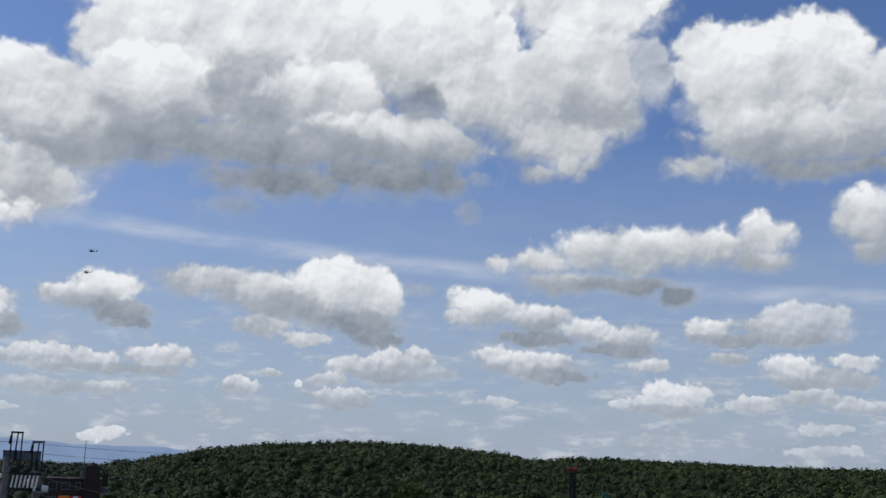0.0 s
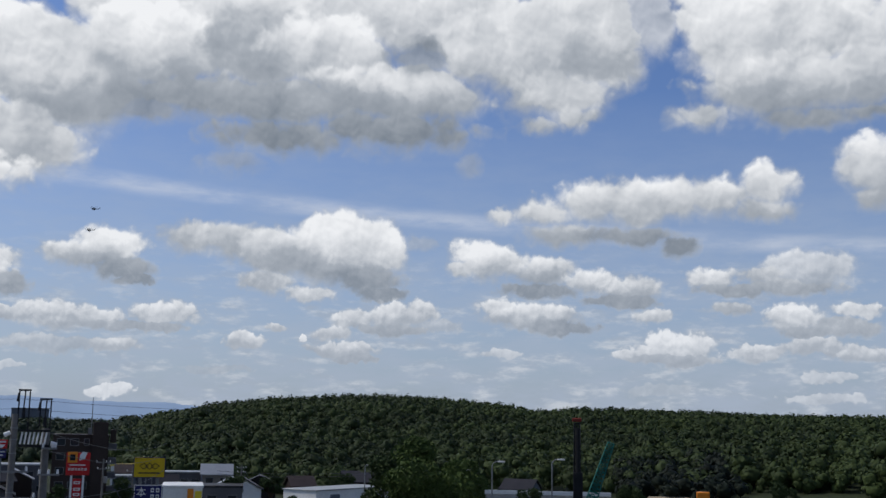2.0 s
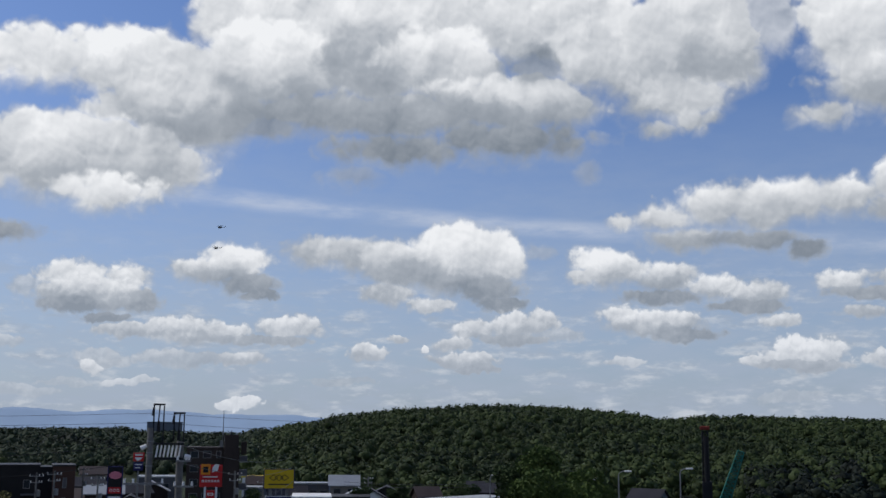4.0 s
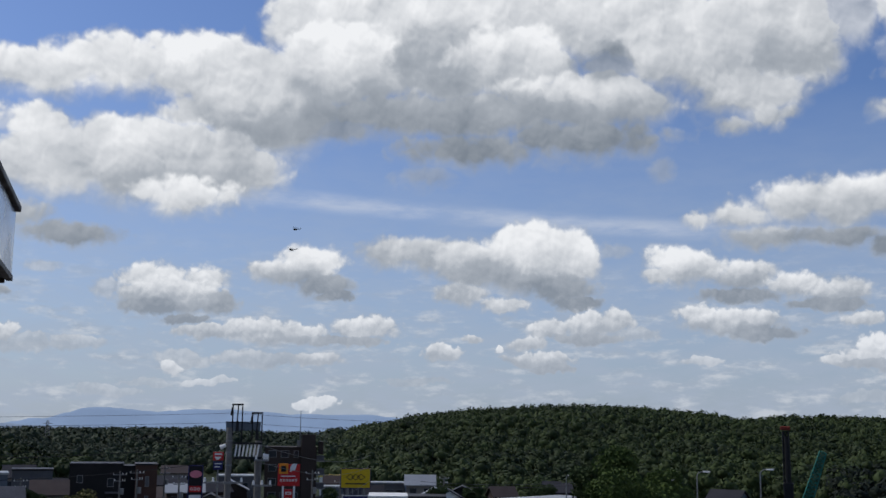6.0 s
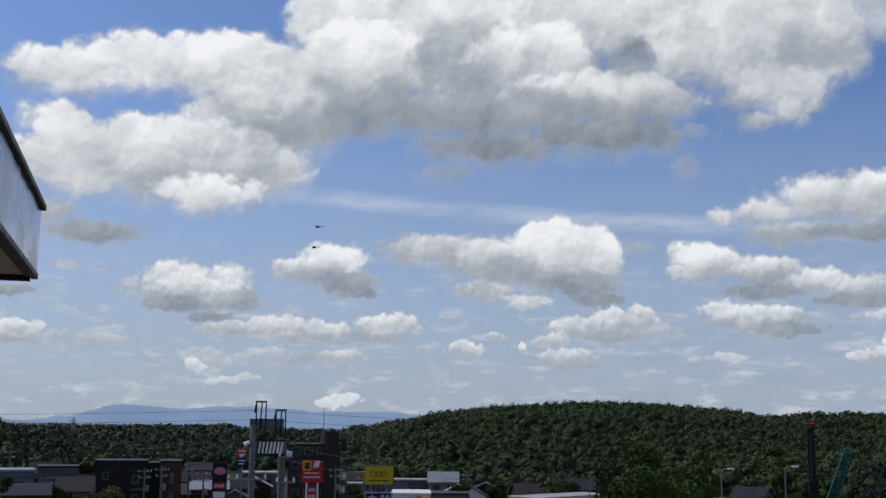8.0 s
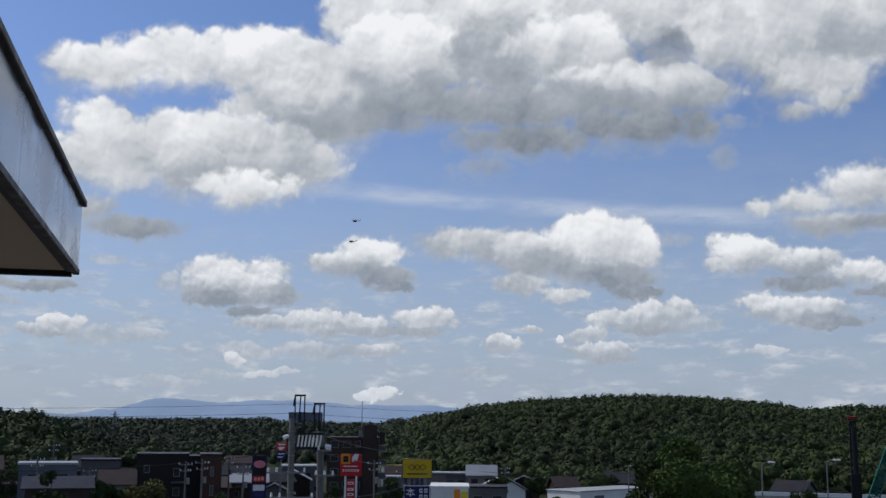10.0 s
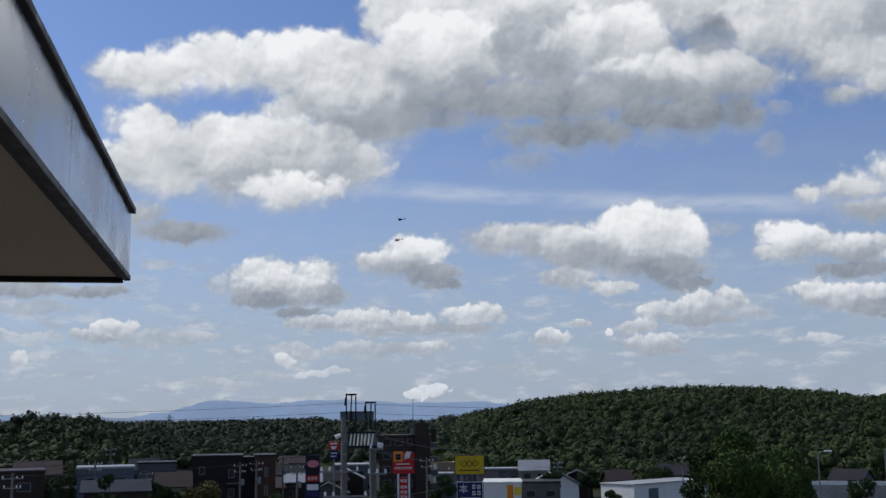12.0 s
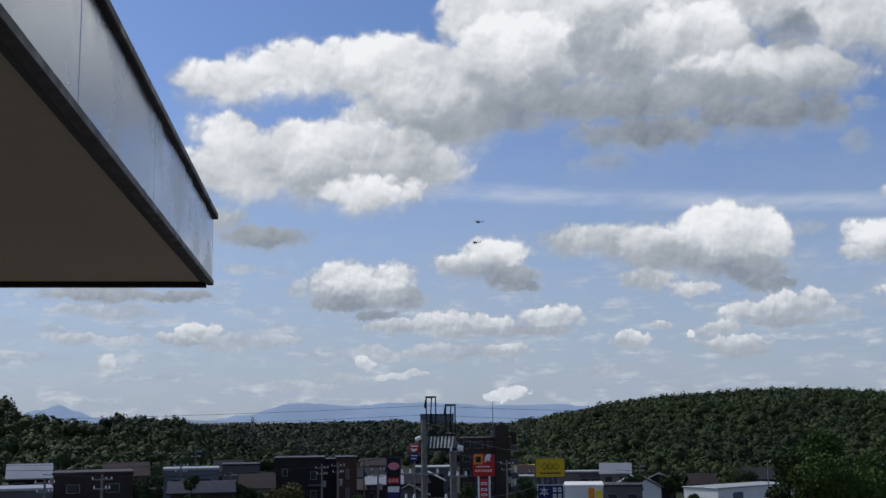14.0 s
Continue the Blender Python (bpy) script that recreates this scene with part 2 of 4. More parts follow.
cover_now = calc(over, "MAXIMUM", o_in["Cover"], amount)
wire(over, cover_now, o_out["Cover"])
lit_now = calc(over, "MULTIPLY_ADD", calc(over, "SUBTRACT", shade, o_in["Lit"]), amount, o_in["Lit"])
wire(over, lit_now, o_out["Lit"])
# the point is handed on from swell to swell, so that they are worked out one after another
handed = over.nodes.new("ShaderNodeVectorMath")
handed.operation = "SCALE"
wire(over, o_in["Point"], handed.inputs[0])
wire(over, calc(over, "MULTIPLY_ADD", lit_now, 1e-7, calc(over, "MULTIPLY_ADD", cover_now, 1e-7, 1.0)), handed.inputs["Scale"])
wire(over, handed.outputs[0], o_out["Point"])

cover, lit, point = None, None, warped
for az, el, w, h, crown, base, *dense in SWELLS:
    g = wt.nodes.new("ShaderNodeGroup")
    g.node_tree = over
    for key, v in (("Scale", (1 / w, 1 / h, 0)), ("Offset", (-az / w, -el / h, 0)), ("Bulge", min(0.75 / h, 0.7)), ("Low", el - 0.6 * h), ("High", el + 0.95 * h), ("Foot", el - h), ("Middle", el + 0.4 * h), ("Crown", crown), ("Base", base), ("Soft", min(2.4 / h, 1.5)), ("Crisp", min(0.75 / h, 0.8)), ("Dense", dense[0] if dense else 1.0), ("Cover", 0.0), ("Lit", 0.6)):
        g.inputs[key].default_value = v
    for key, v in (("Point", point), ("Puff", puff_here), ("Fray", fray), ("Cover", cover), ("Lit", lit)):
        if v is not None:
            wire(wt, v, g.inputs[key])
    cover, lit, point = g.outputs["Cover"], g.outputs["Lit"], g.outputs["Point"]

patches = noisy(wt, warped, 0.45, 3.0, 0.5, flat2d=True)
lit = calc(wt, "ADD", lit, calc(wt, "MULTIPLY_ADD", patches, 0.40, -0.20))
lit = calc(wt, "ADD", lit, calc(wt, "MULTIPLY", relief, ramp(wt, near, 0.0, 1.0, 0.30, 0.16)))
tone = wt.nodes.new("ShaderNodeValToRGB")
tone.color_ramp.elements[0].position, tone.color_ramp.elements[0].color = 0.28, (0.20, 0.235, 0.285, 1)
tone.color_ramp.elements[1].position, tone.color_ramp.elements[1].color = 0.97, (0.87, 0.885, 0.91, 1)
mid_tone = tone.color_ramp.elements.new(0.60)
mid_tone.color = (0.385, 0.42, 0.47, 1)
wire(wt, lit, tone.inputs[0])

# the rest of the sky, round and behind, carries the same scattered cumulus
outside = calc(wt, "MAXIMUM", ramp(wt, calc(wt, "ABSOLUTE", calc(wt, "ADD", left, 6.0)), 33.0, 46.0), ramp(wt, up, 23.0, 30.0))
far_noise = noisy(wt, direction, 3.0, 6.0, 0.55)
far_cover = calc(wt, "MULTIPLY", ramp(wt, far_noise, 0.5, 0.62), outside)
cover = calc(wt, "MAXIMUM", cover, far_cover)

# a thin drawn-out veil, and haze towards the horizon
veil_n = noisy(wt, vcalc(wt, "MULTIPLY", sky_p, (0.25, 1.0, 0.0)), 0.9, 5.0, 0.6, flat2d=True)
veil_line = calc(wt, "ADD", up, calc(wt, "MULTIPLY_ADD", left, -0.075, -11.75))
veil = calc(wt, "MULTIPLY", ramp(wt, calc(wt, "ABSOLUTE", veil_line), 0.7, 0.05), ramp(wt, veil_n, 0.3, 0.75, 0.1, 0.5))
haze = ramp(wt, up, 0.0, 17.0, 1.0, 0.0, smooth=False)
haze_n = noisy(wt, vcalc(wt, "MULTIPLY", sky_p, (0.5, 1.6, 0.0)), 0.6, 5.0, 0.6, flat2d=True)
haze = calc(wt, "MULTIPLY", calc(wt, "POWER", haze, 0.9), ramp(wt, haze_n, 0.25, 0.75, 0.7, 1.0))

sky = wt.nodes.new("ShaderNodeTexSky")
sky.sky_type, sky.sun_disc = "NISHITA", False
sky.sun_elevation, sky.sun_rotation = radians(SUN_EL), radians(-SUN_AZ)
blue = vcalc(wt, "MULTIPLY", sky.outputs[0], (0.062, 0.075, 0.105))
blue = mixed(wt, haze, blue, (0.37, 0.435, 0.545))
blue = mixed(wt, veil, blue, (0.62, 0.66, 0.74))
# rags and thin sheets of far cloud low over the horizon
rag_n = noisy(wt, vcalc(wt, "MULTIPLY", sky_p, (0.38, 1.25, 0.0)), 1.05, 6.0, 0.6, flat2d=True)
rags = calc(wt, "MULTIPLY", ramp(wt, rag_n, 0.46, 0.74), ramp(wt, up, 10.5, 4.0, 0.0, 0.8))
rag_tone = mixed(wt, ramp(wt, noisy(wt, vcalc(wt, "MULTIPLY", sky_p, (0.5, 1.4, 0.0)), 1.6, 5.0, 0.6, flat2d=True), 0.38, 0.62), (0.36, 0.42, 0.51), (0.56, 0.60, 0.66))
blue = mixed(wt, rags, blue, rag_tone)
air = ramp(wt, up, 0.5, 11.0, 0.45, 0.0, smooth=False)
final = mixed(wt, cover, blue, mixed(wt, air, tone.outputs[0], (0.47, 0.53, 0.63)))
background = wt.nodes.new("ShaderNodeBackground")
background.inputs["Strength"].default_value = 1.0
wire(wt, final, background.inputs["Color"])
wire(wt, background.outputs[0], wt.nodes.new("ShaderNodeOutputWorld").inputs["Surface"])

sun = new("sun", bpy.data.lights.new("sun", "SUN"))
sun.data.energy, sun.data.angle, sun.data.color = 2.2, radians(0.53), (1.0, 0.95, 0.86)
sa, se = radians(SUN_AZ), radians(SUN_EL)
sun.matrix_world = look((-60 * math.sin(sa), 60 * math.cos(sa), 90), (0, 0, 90 - 60 * math.tan(se)))


# ---- materials ----
def surface(name, colour, rough=0.7, metal=0.0, vary=0.25, grain=6.0, blotch=0.5, bump=0.15, per_object=0.0, per_island=0.0):
    """A worn surface: colour varied by grain and by larger stains, with fine relief."""
    m = bpy.data.materials.new(name)
    m.use_nodes = True
    t = m.node_tree
    b = t.nodes["Principled BSDF"]
    co = t.nodes.new("ShaderNodeTexCoord").outputs["Object"]
    small, large = noisy(t, co, grain, 6.0), noisy(t, co, blotch, 3.0)
    f = calc(t, "ADD", calc(t, "MULTIPLY", small, 0.5), calc(t, "MULTIPLY", large, 0.5))
    f = ramp(t, f, 0.3, 0.7, 1 - vary, 1 + vary * 0.6)
    if per_object:
        f = calc(t, "MULTIPLY", f, ramp(t, t.nodes.new("ShaderNodeObjectInfo").outputs["Random"], 0, 1, 1 - per_object, 1 + per_object, False))
    if per_island:
        f = calc(t, "MULTIPLY", f, ramp(t, t.nodes.new("ShaderNodeNewGeometry").outputs["Random Per Island"], 0, 1, 1 - per_island, 1 + per_island, False))
    scaled = t.nodes.new("ShaderNodeVectorMath")
    scaled.operation = "SCALE"
    scaled.inputs[0].default_value = colour
    wire(t, f, scaled.inputs["Scale"])
    wire(t, scaled.outputs[0], b.inputs["Base Color"])
    b.inputs["Metallic"].default_value = metal
    b.inputs["Specular IOR Level"].default_value = 0.5 if rough < 0.3 else 0.15
    wire(t, ramp(t, small, 0.3, 0.7, max(0.05, rough - 0.12), min(1.0, rough + 0.1)), b.inputs["Roughness"])
    if bump:
        bn = t.nodes.new("ShaderNodeBump")
        bn.inputs["Strength"].default_value, bn.inputs["Distance"].default_value = bump, 0.02
        wire(t, small, bn.inputs["Height"])
        wire(t, bn.outputs[0], b.inputs["Normal"])
    return m


def foliage(name, dark, light, scale=1.2, bump=1.0, spread=0.45):
    """Leaves: two greens, mixed leaf by leaf, clump by clump and tree by tree."""
    m = bpy.data.materials.new(name)
    m.use_nodes = True
    t = m.node_tree
    b = t.nodes["Principled BSDF"]
    co = t.nodes.new("ShaderNodeTexCoord").outputs["Object"]
    leaf, clump = noisy(t, co, scale, 5.0, 0.7), noisy(t, co, 0.022, 4.0, 0.6)
    rnd = t.nodes.new("ShaderNodeNewGeometry").outputs["Random Per Island"]
    f = calc(t, "ADD", calc(t, "MULTIPLY", ramp(t, leaf, 0.35, 0.68), 0.34), calc(t, "MULTIPLY", rnd, 0.16))
    f = calc(t, "ADD", f, calc(t, "MULTIPLY", ramp(t, clump, 0.36, 0.64), 0.5), clamp=True)
    wire(t, mixed(t, f, dark, light), b.inputs["Base Color"])
    b.inputs["Roughness"].default_value = 0.75
    b.inputs["Specular IOR Level"].default_value = 0.2
    bn = t.nodes.new("ShaderNodeBump")
    bn.inputs["Strength"].default_value, bn.inputs["Distance"].default_value = bump, spread
    wire(t, leaf, bn.inputs["Height"])
    wire(t, bn.outputs[0], b.inputs["Normal"])
    return m


M_GRASS = surface("grass", (0.035, 0.045, 0.02), 0.95, vary=0.5, grain=0.6, blotch=0.03, bump=0.3)
M_WOODS = foliage("woods", (0.013, 0.023, 0.008), (0.052, 0.076, 0.020), 0.13, 0.0, 0.5)
# The woods' greens shifted bluer: haze over the valley put into the colour.
M_HAZE_WOODS = foliage("distant_woods_haze", (0.012, 0.021, 0.012), (0.042, 0.062, 0.028), 0.10, 0.0)
# Conifer green, darkened further to paint the shade in the hill's fold.
M_PINE_AND_SHADE = foliage("pines", (0.004, 0.008, 0.005), (0.010, 0.018, 0.009), 0.13, 0.0)
M_LEAF = foliage("bright_leaves", (0.016, 0.034, 0.006), (0.085, 0.13, 0.022), 2.5, 0.4, 0.1)
M_LEAF_DARK = foliage("garden_leaves", (0.012, 0.024, 0.007), (0.05, 0.08, 0.02), 2.5, 0.4, 0.1)
M_LEAF_GOLD = foliage("turning_leaves", (0.04, 0.04, 0.01), (0.13, 0.12, 0.032), 2.5, 0.4, 0.1)
M_BARK = surface("bark", (0.10, 0.075, 0.05), 0.9, vary=0.4, grain=9)
M_ASPHALT = surface("asphalt", (0.11, 0.105, 0.10), 0.9, vary=0.3, grain=3, blotch=0.06)
M_CONCRETE = surface("concrete", (0.33, 0.32, 0.30), 0.85, vary=0.3, grain=5, blotch=0.6, bump=0.3)
M_POLE = surface("pole_concrete", (0.17, 0.165, 0.155), 0.8, vary=0.3, grain=4, blotch=0.5)
M_STEEL = surface("galvanised_steel", (0.23, 0.235, 0.24), 0.45, 0.7, vary=0.2, grain=8)
M_DARK_STEEL = surface("dark_steel", (0.022, 0.022, 0.025), 0.5, 0.4, vary=0.3, grain=8)
M_WHITE = surface("white_paint", (0.76, 0.76, 0.74), 0.55, vary=0.12, grain=3, blotch=0.3, bump=0.05)
M_CREAM = surface("cream_wall", (0.25, 0.225, 0.195), 0.8, vary=0.15, grain=4, blotch=0.3)
M_GREY_WALL = surface("grey_wall", (0.11, 0.11, 0.115), 0.75, vary=0.2, grain=4, blotch=0.3)
M_BROWN_TILE = surface("brown_tile", (0.045, 0.033, 0.029), 0.6, vary=0.25, grain=9, blotch=0.4)
M_BLACK_WALL = surface("black_wall", (0.018, 0.017, 0.018), 0.55, vary=0.3, grain=6, blotch=0.4)
M_RUST_WALL = surface("rust_brown_wall", (0.075, 0.04, 0.03), 0.7, vary=0.25, grain=5, blotch=0.4)
M_ROOF_DARK = surface("dark_roof", (0.032, 0.03, 0.033), 0.5, vary=0.3, grain=5, blotch=0.4)
M_ROOF_BROWN = surface("brown_roof", (0.052, 0.038, 0.034), 0.55, vary=0.3, grain=5, blotch=0.4)
M_ROOF_LIGHT = surface("light_metal_roof", (0.34, 0.355, 0.37), 0.4, 0.3, vary=0.15, grain=3, blotch=0.3)
M_SIDING_BLUE = surface("blue_grey_siding", (0.12, 0.14, 0.165), 0.6, vary=0.15, grain=5, blotch=0.3)
M_GLASS = surface("window_glass", (0.03, 0.035, 0.04), 0.08, vary=0.1, bump=0)
M_YELLOW = surface("yellow_panel", (0.62, 0.42, 0.02), 0.45, vary=0.08, grain=2, bump=0)
M_YELLOW_ROOF = surface("yellow_roof", (0.78, 0.60, 0.05), 0.45, vary=0.08, grain=2, bump=0)
M_RED = surface("red_panel", (0.52, 0.03, 0.03), 0.45, vary=0.1, grain=2, bump=0)
M_ORANGE = surface("orange_panel", (0.75, 0.25, 0.03), 0.45, vary=0.1, grain=2, bump=0)
M_NAVY = surface("navy_panel", (0.03, 0.03, 0.11), 0.45, vary=0.1, grain=2, bump=0)
M_PINK = surface("pink_panel", (0.62, 0.20, 0.25), 0.45, vary=0.1, grain=2, bump=0)
M_BLACK = surface("black_paint", (0.015, 0.015, 0.018), 0.5, vary=0.2, bump=0)
M_TEAL = surface("teal_paint", (0.022, 0.14, 0.115), 0.5, vary=0.25, grain=8, blotch=1)
M_RUST = surface("red_oxide", (0.17, 0.03, 0.022), 0.6, vary=0.3, grain=8)
M_SOIL = surface("bare_soil", (0.30, 0.24, 0.17), 0.95, vary=0.3, grain=0.8, blotch=0.1)
M_OLIVE = surface("dark_olive_paint", (0.03, 0.033, 0.03), 0.6, vary=0.2, bump=0)
M_FASCIA = surface("aluminium_panel", (0.46, 0.475, 0.50), 0.24, 0.8, vary=0.03, grain=1.2, blotch=0.5, bump=0.0)
M_SOFFIT = surface("beige_soffit", (0.66, 0.54, 0.38), 0.85, vary=0.06, grain=5, blotch=0.4, bump=0.1)
M_BRONZE = surface("bronze_trim", (0.06, 0.05, 0.045), 0.5, 0.3, vary=0.15, grain=5, bump=0.02)


def painted_haze(name, colour):
    """Land so far off that the air in front of it is all one sees: haze painted as a blue glow."""
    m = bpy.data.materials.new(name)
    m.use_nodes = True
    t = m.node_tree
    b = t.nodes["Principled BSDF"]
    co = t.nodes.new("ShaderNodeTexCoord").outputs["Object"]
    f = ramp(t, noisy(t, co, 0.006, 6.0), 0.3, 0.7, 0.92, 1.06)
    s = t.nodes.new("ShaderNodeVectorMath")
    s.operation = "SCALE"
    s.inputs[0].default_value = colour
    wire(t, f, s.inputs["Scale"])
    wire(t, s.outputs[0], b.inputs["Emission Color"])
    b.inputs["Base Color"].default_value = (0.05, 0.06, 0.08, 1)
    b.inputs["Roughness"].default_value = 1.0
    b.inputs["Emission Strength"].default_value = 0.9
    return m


# The haze of the air is put into both blues, which glow.
M_MOUNTAIN = painted_haze("painted_haze_mountains", (0.165, 0.245, 0.395))
M_MOUNTAIN_2 = painted_haze("painted_haze_foothills", (0.13, 0.185, 0.28))


# ---- building helpers ----
def part(name, bm, material, parent=None, label="", smooth=False, m=None):
    """Links a bmesh as one mesh object under a thing or a part."""
    me = bpy.data.meshes.new(name)
    if smooth:
        for f in bm.faces:
            f.smooth = True
    bm.to_mesh(me)
    bm.free()
    me.materials.append(material)
    ob = new(name, me)
    if parent is not None:
        ob.parent = parent
    if m is not None:
        ob.matrix_basis = m
    if label:
        ob["label"] = label
    return ob


def thing(name, m, label, category, group="", kind=""):
    ob = new(name)
    ob.matrix_basis = m
    return tagged(ob, label, category, group, kind)


def box(x0, y0, z0, x1, y1, z1, bevel=0.0, bm=None):
    """A block between two corners, its edges rounded."""
    bm = bm or bmesh.new()
    made = bmesh.ops.create_cube(bm, size=1.0)["verts"]
    for v in made:
        v.co = Vector(((x0 + x1) / 2 + v.co.x * (x1 - x0), (y0 + y1) / 2 + v.co.y * (y1 - y0), (z0 + z1) / 2 + v.co.z * (z1 - z0)))
    if bevel:
        edges = list({e for v in made for e in v.link_edges})
        bmesh.ops.bevel(bm, geom=edges, offset=bevel, segments=1, affect="EDGES")
    return bm


def rod(a, b, r0, r1=None, sides=10, bm=None):
    """A round bar from a to b, tapering."""
    bm = bm or bmesh.new()
    a, b = Vector(a), Vector(b)
    way = b - a
    m = Matrix.Translation((a + b) / 2) @ way.to_track_quat("Z", "Y").to_matrix().to_4x4()
    bmesh.ops.create_cone(bm, cap_ends=True, segments=sides, radius1=r0, radius2=r0 if r1 is None else r1, depth=way.length, matrix=m)
    return bm


def prism(points, y0, y1, bm=None):
    """An outline in x and z, thick from y0 to y1."""
    bm = bm or bmesh.new()
    front = [bm.verts.new((x, y0, z)) for x, z in points]
    back = [bm.verts.new((x, y1, z)) for x, z in points]
    n = len(points)
    faces = [bm.faces.new(front), bm.faces.new(back[::-1])]
    for i in range(n):
        faces.append(bm.faces.new((front[i], back[i], back[(i + 1) % n], front[(i + 1) % n])))
    bmesh.ops.recalc_face_normals(bm, faces=faces)
    return bm


def stand(az, dist, z=0.0, turn=0.0):
    """The pose of a thing that many degrees left of straight ahead: x runs to the right, y away from the deck."""
    a = radians(az)
    return pose(-dist * math.sin(a), dist * math.cos(a), z, 0, 0, az + turn)


# ---- land ----
def profile(az, knots):
    """A smooth run through a few knots (azimuth, value)."""
    if az <= knots[0][0]:
        return knots[0][1]
    for (a0, v0), (a1, v1) in zip(knots, knots[1:]):
        if az <= a1:
            f = (az - a0) / (a1 - a0)
            return v0 + (v1 - v0) * f * f * (3 - 2 * f)
    return knots[-1][1]


def step(lo, hi, v):
    f = min(1.0, max(0.0, (v - lo) / (hi - lo)))
    return f * f * (3 - 2 * f)


TREE = 11.5
# skylines of the wooded hills, degrees above level, by degrees left of straight ahead
RIDGE = [(-60, 0.9), (-45, 1.05), (-35, 1.1), (-28, 1.24), (-25, 1.32), (-22, 1.14), (-20, 1.44), (-16.5, 1.70), (-12.8, 1.76), (-9.2, 1.56), (-6.3, 1.25), (-3.6, 0.78), (-0.7, -0.05), (2.5, -0.6)]
WEST = [(11.5, -1.2), (13, -0.4), (15, 0.2), (16.3, 0.6), (18.3, 0.8), (19.4, 0.6), (21.5, 0.65), (22.6, 0.95), (24, 1.7), (32, 2.4), (60, 2.0)]
PLAIN = [(-2, -0.15), (0.7, -0.05), (3.9, 0.0), (5, 0.15), (9, 0.08), (15, 0.06), (30, 0.1)]


def height(az, r):
    """The lie of the land."""
    z = 0.0
    if -75 < az < 3:
        crest = EYE + 820 * math.tan(radians(profile(az, RIDGE))) - TREE
        f = step(270, 820, r)
        z = max(z, crest * (0.55 * f + 0.45 * min(1, max(0, (r - 270) / 550))) * step(3, -3, az) * (1 - 0.5 * step(900, 1600, r)))
        # the nearer spur with its dark fold
        spur = math.exp(-((az + 37) / 6.5) ** 2) * math.exp(-((r - 330) / 90) ** 2)
        z += 8.0 * spur
    if az > 10:
        crest = EYE + 430 * math.tan(radians(profile(az, WEST))) - TREE + 1.5
        z = max(z, crest * step(225, 430, r) * (1 - 0.6 * step(500, 1200, r)))
    crest = EYE + 1500 * math.tan(radians(profile(az, PLAIN))) - TREE
    z = max(z, crest * step(430, 1500, r) * step(-6, 0, az))
    z += 5.0 * math.exp(-((az - 7.2) / 1.7) ** 2) * math.exp(-((r - 640) / 90) ** 2)
    # the land falls to the street below the deck
    return z


def spot(az, r):
    a = radians(az)
    return -r * math.sin(a), r * math.cos(a), height(az, r)


bm = bmesh.new()
angles = [-180 + i * 2.0 for i in range(60)] + [-60 + i * 0.75 for i in range(161)] + [62 + i * 2.0 for i in range(59)]
radii = [3, 12, 30, 60, 100, 150, 200] + [225 + 25 * i for i in range(36)] + [1200, 1350, 1500, 1700, 2000, 2500, 3200, 4000, 4900]
grid = [[bm.verts.new(spot(a, r)) for r in radii] for a in angles]
for i in range(len(angles)):
    j = (i + 1) % len(angles)
    for k in range(len(radii) - 1):
        bm.faces.new((grid[i][k], grid[i][k + 1], grid[j][k + 1], grid[j][k]))
bm.faces.new([g[0] for g in grid])
bmesh.ops.recalc_face_normals(bm, faces=bm.faces)
ground = part("ground", bm, M_GRASS, smooth=True)
tagged(ground, "rolling green ground under the town and wooded hills", "ground", kind="structure")


def far_range(name, knots, dist, material, label, rough):
    """A range of far mountains: a crest line that falls to the plain on both sides."""
    b = bmesh.new()
    rows = []
    steps = 220
    a0, a1 = knots[0][0], knots[-1][0]
    for i in range(steps + 1):
        az = a0 + (a1 - a0) * i / steps
        top = EYE + dist * math.tan(radians(profile(az, knots) + rough * (noise.fractal((az * 1.1, dist * 0.01, 0), 1.0, 2.0, 4))))
        s, c = -math.sin(radians(az)), math.cos(radians(az))
        rows.append([b.verts.new((s * (dist + d), c * (dist + d), max(-2.0, -2 + (top + 2) * k))) for d, k in ((-300, 0.0), (-140, 0.5), (-40, 0.9), (0, 1.0), (120, 0.6), (280, 0.0))])
    for p, q in zip(rows, rows[1:]):
        for k in range(5):
            b.faces.new((p[k], q[k], q[k + 1], p[k + 1]))
    bmesh.ops.recalc_face_normals(b, faces=b.faces)
    return tagged(part(name, b, material, smooth=True), label, "mountain range", kind="structure")


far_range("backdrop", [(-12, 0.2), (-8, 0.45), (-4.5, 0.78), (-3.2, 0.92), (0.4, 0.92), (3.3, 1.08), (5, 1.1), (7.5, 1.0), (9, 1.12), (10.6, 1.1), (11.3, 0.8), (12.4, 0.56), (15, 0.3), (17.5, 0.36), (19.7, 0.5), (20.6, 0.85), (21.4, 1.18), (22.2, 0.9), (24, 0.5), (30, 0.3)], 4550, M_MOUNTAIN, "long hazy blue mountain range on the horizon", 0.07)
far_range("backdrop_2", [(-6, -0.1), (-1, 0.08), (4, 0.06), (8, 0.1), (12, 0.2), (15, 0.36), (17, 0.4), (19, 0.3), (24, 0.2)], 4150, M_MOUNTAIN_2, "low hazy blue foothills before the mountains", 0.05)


# ---- woods ----
rng = np.random.default_rng(7)


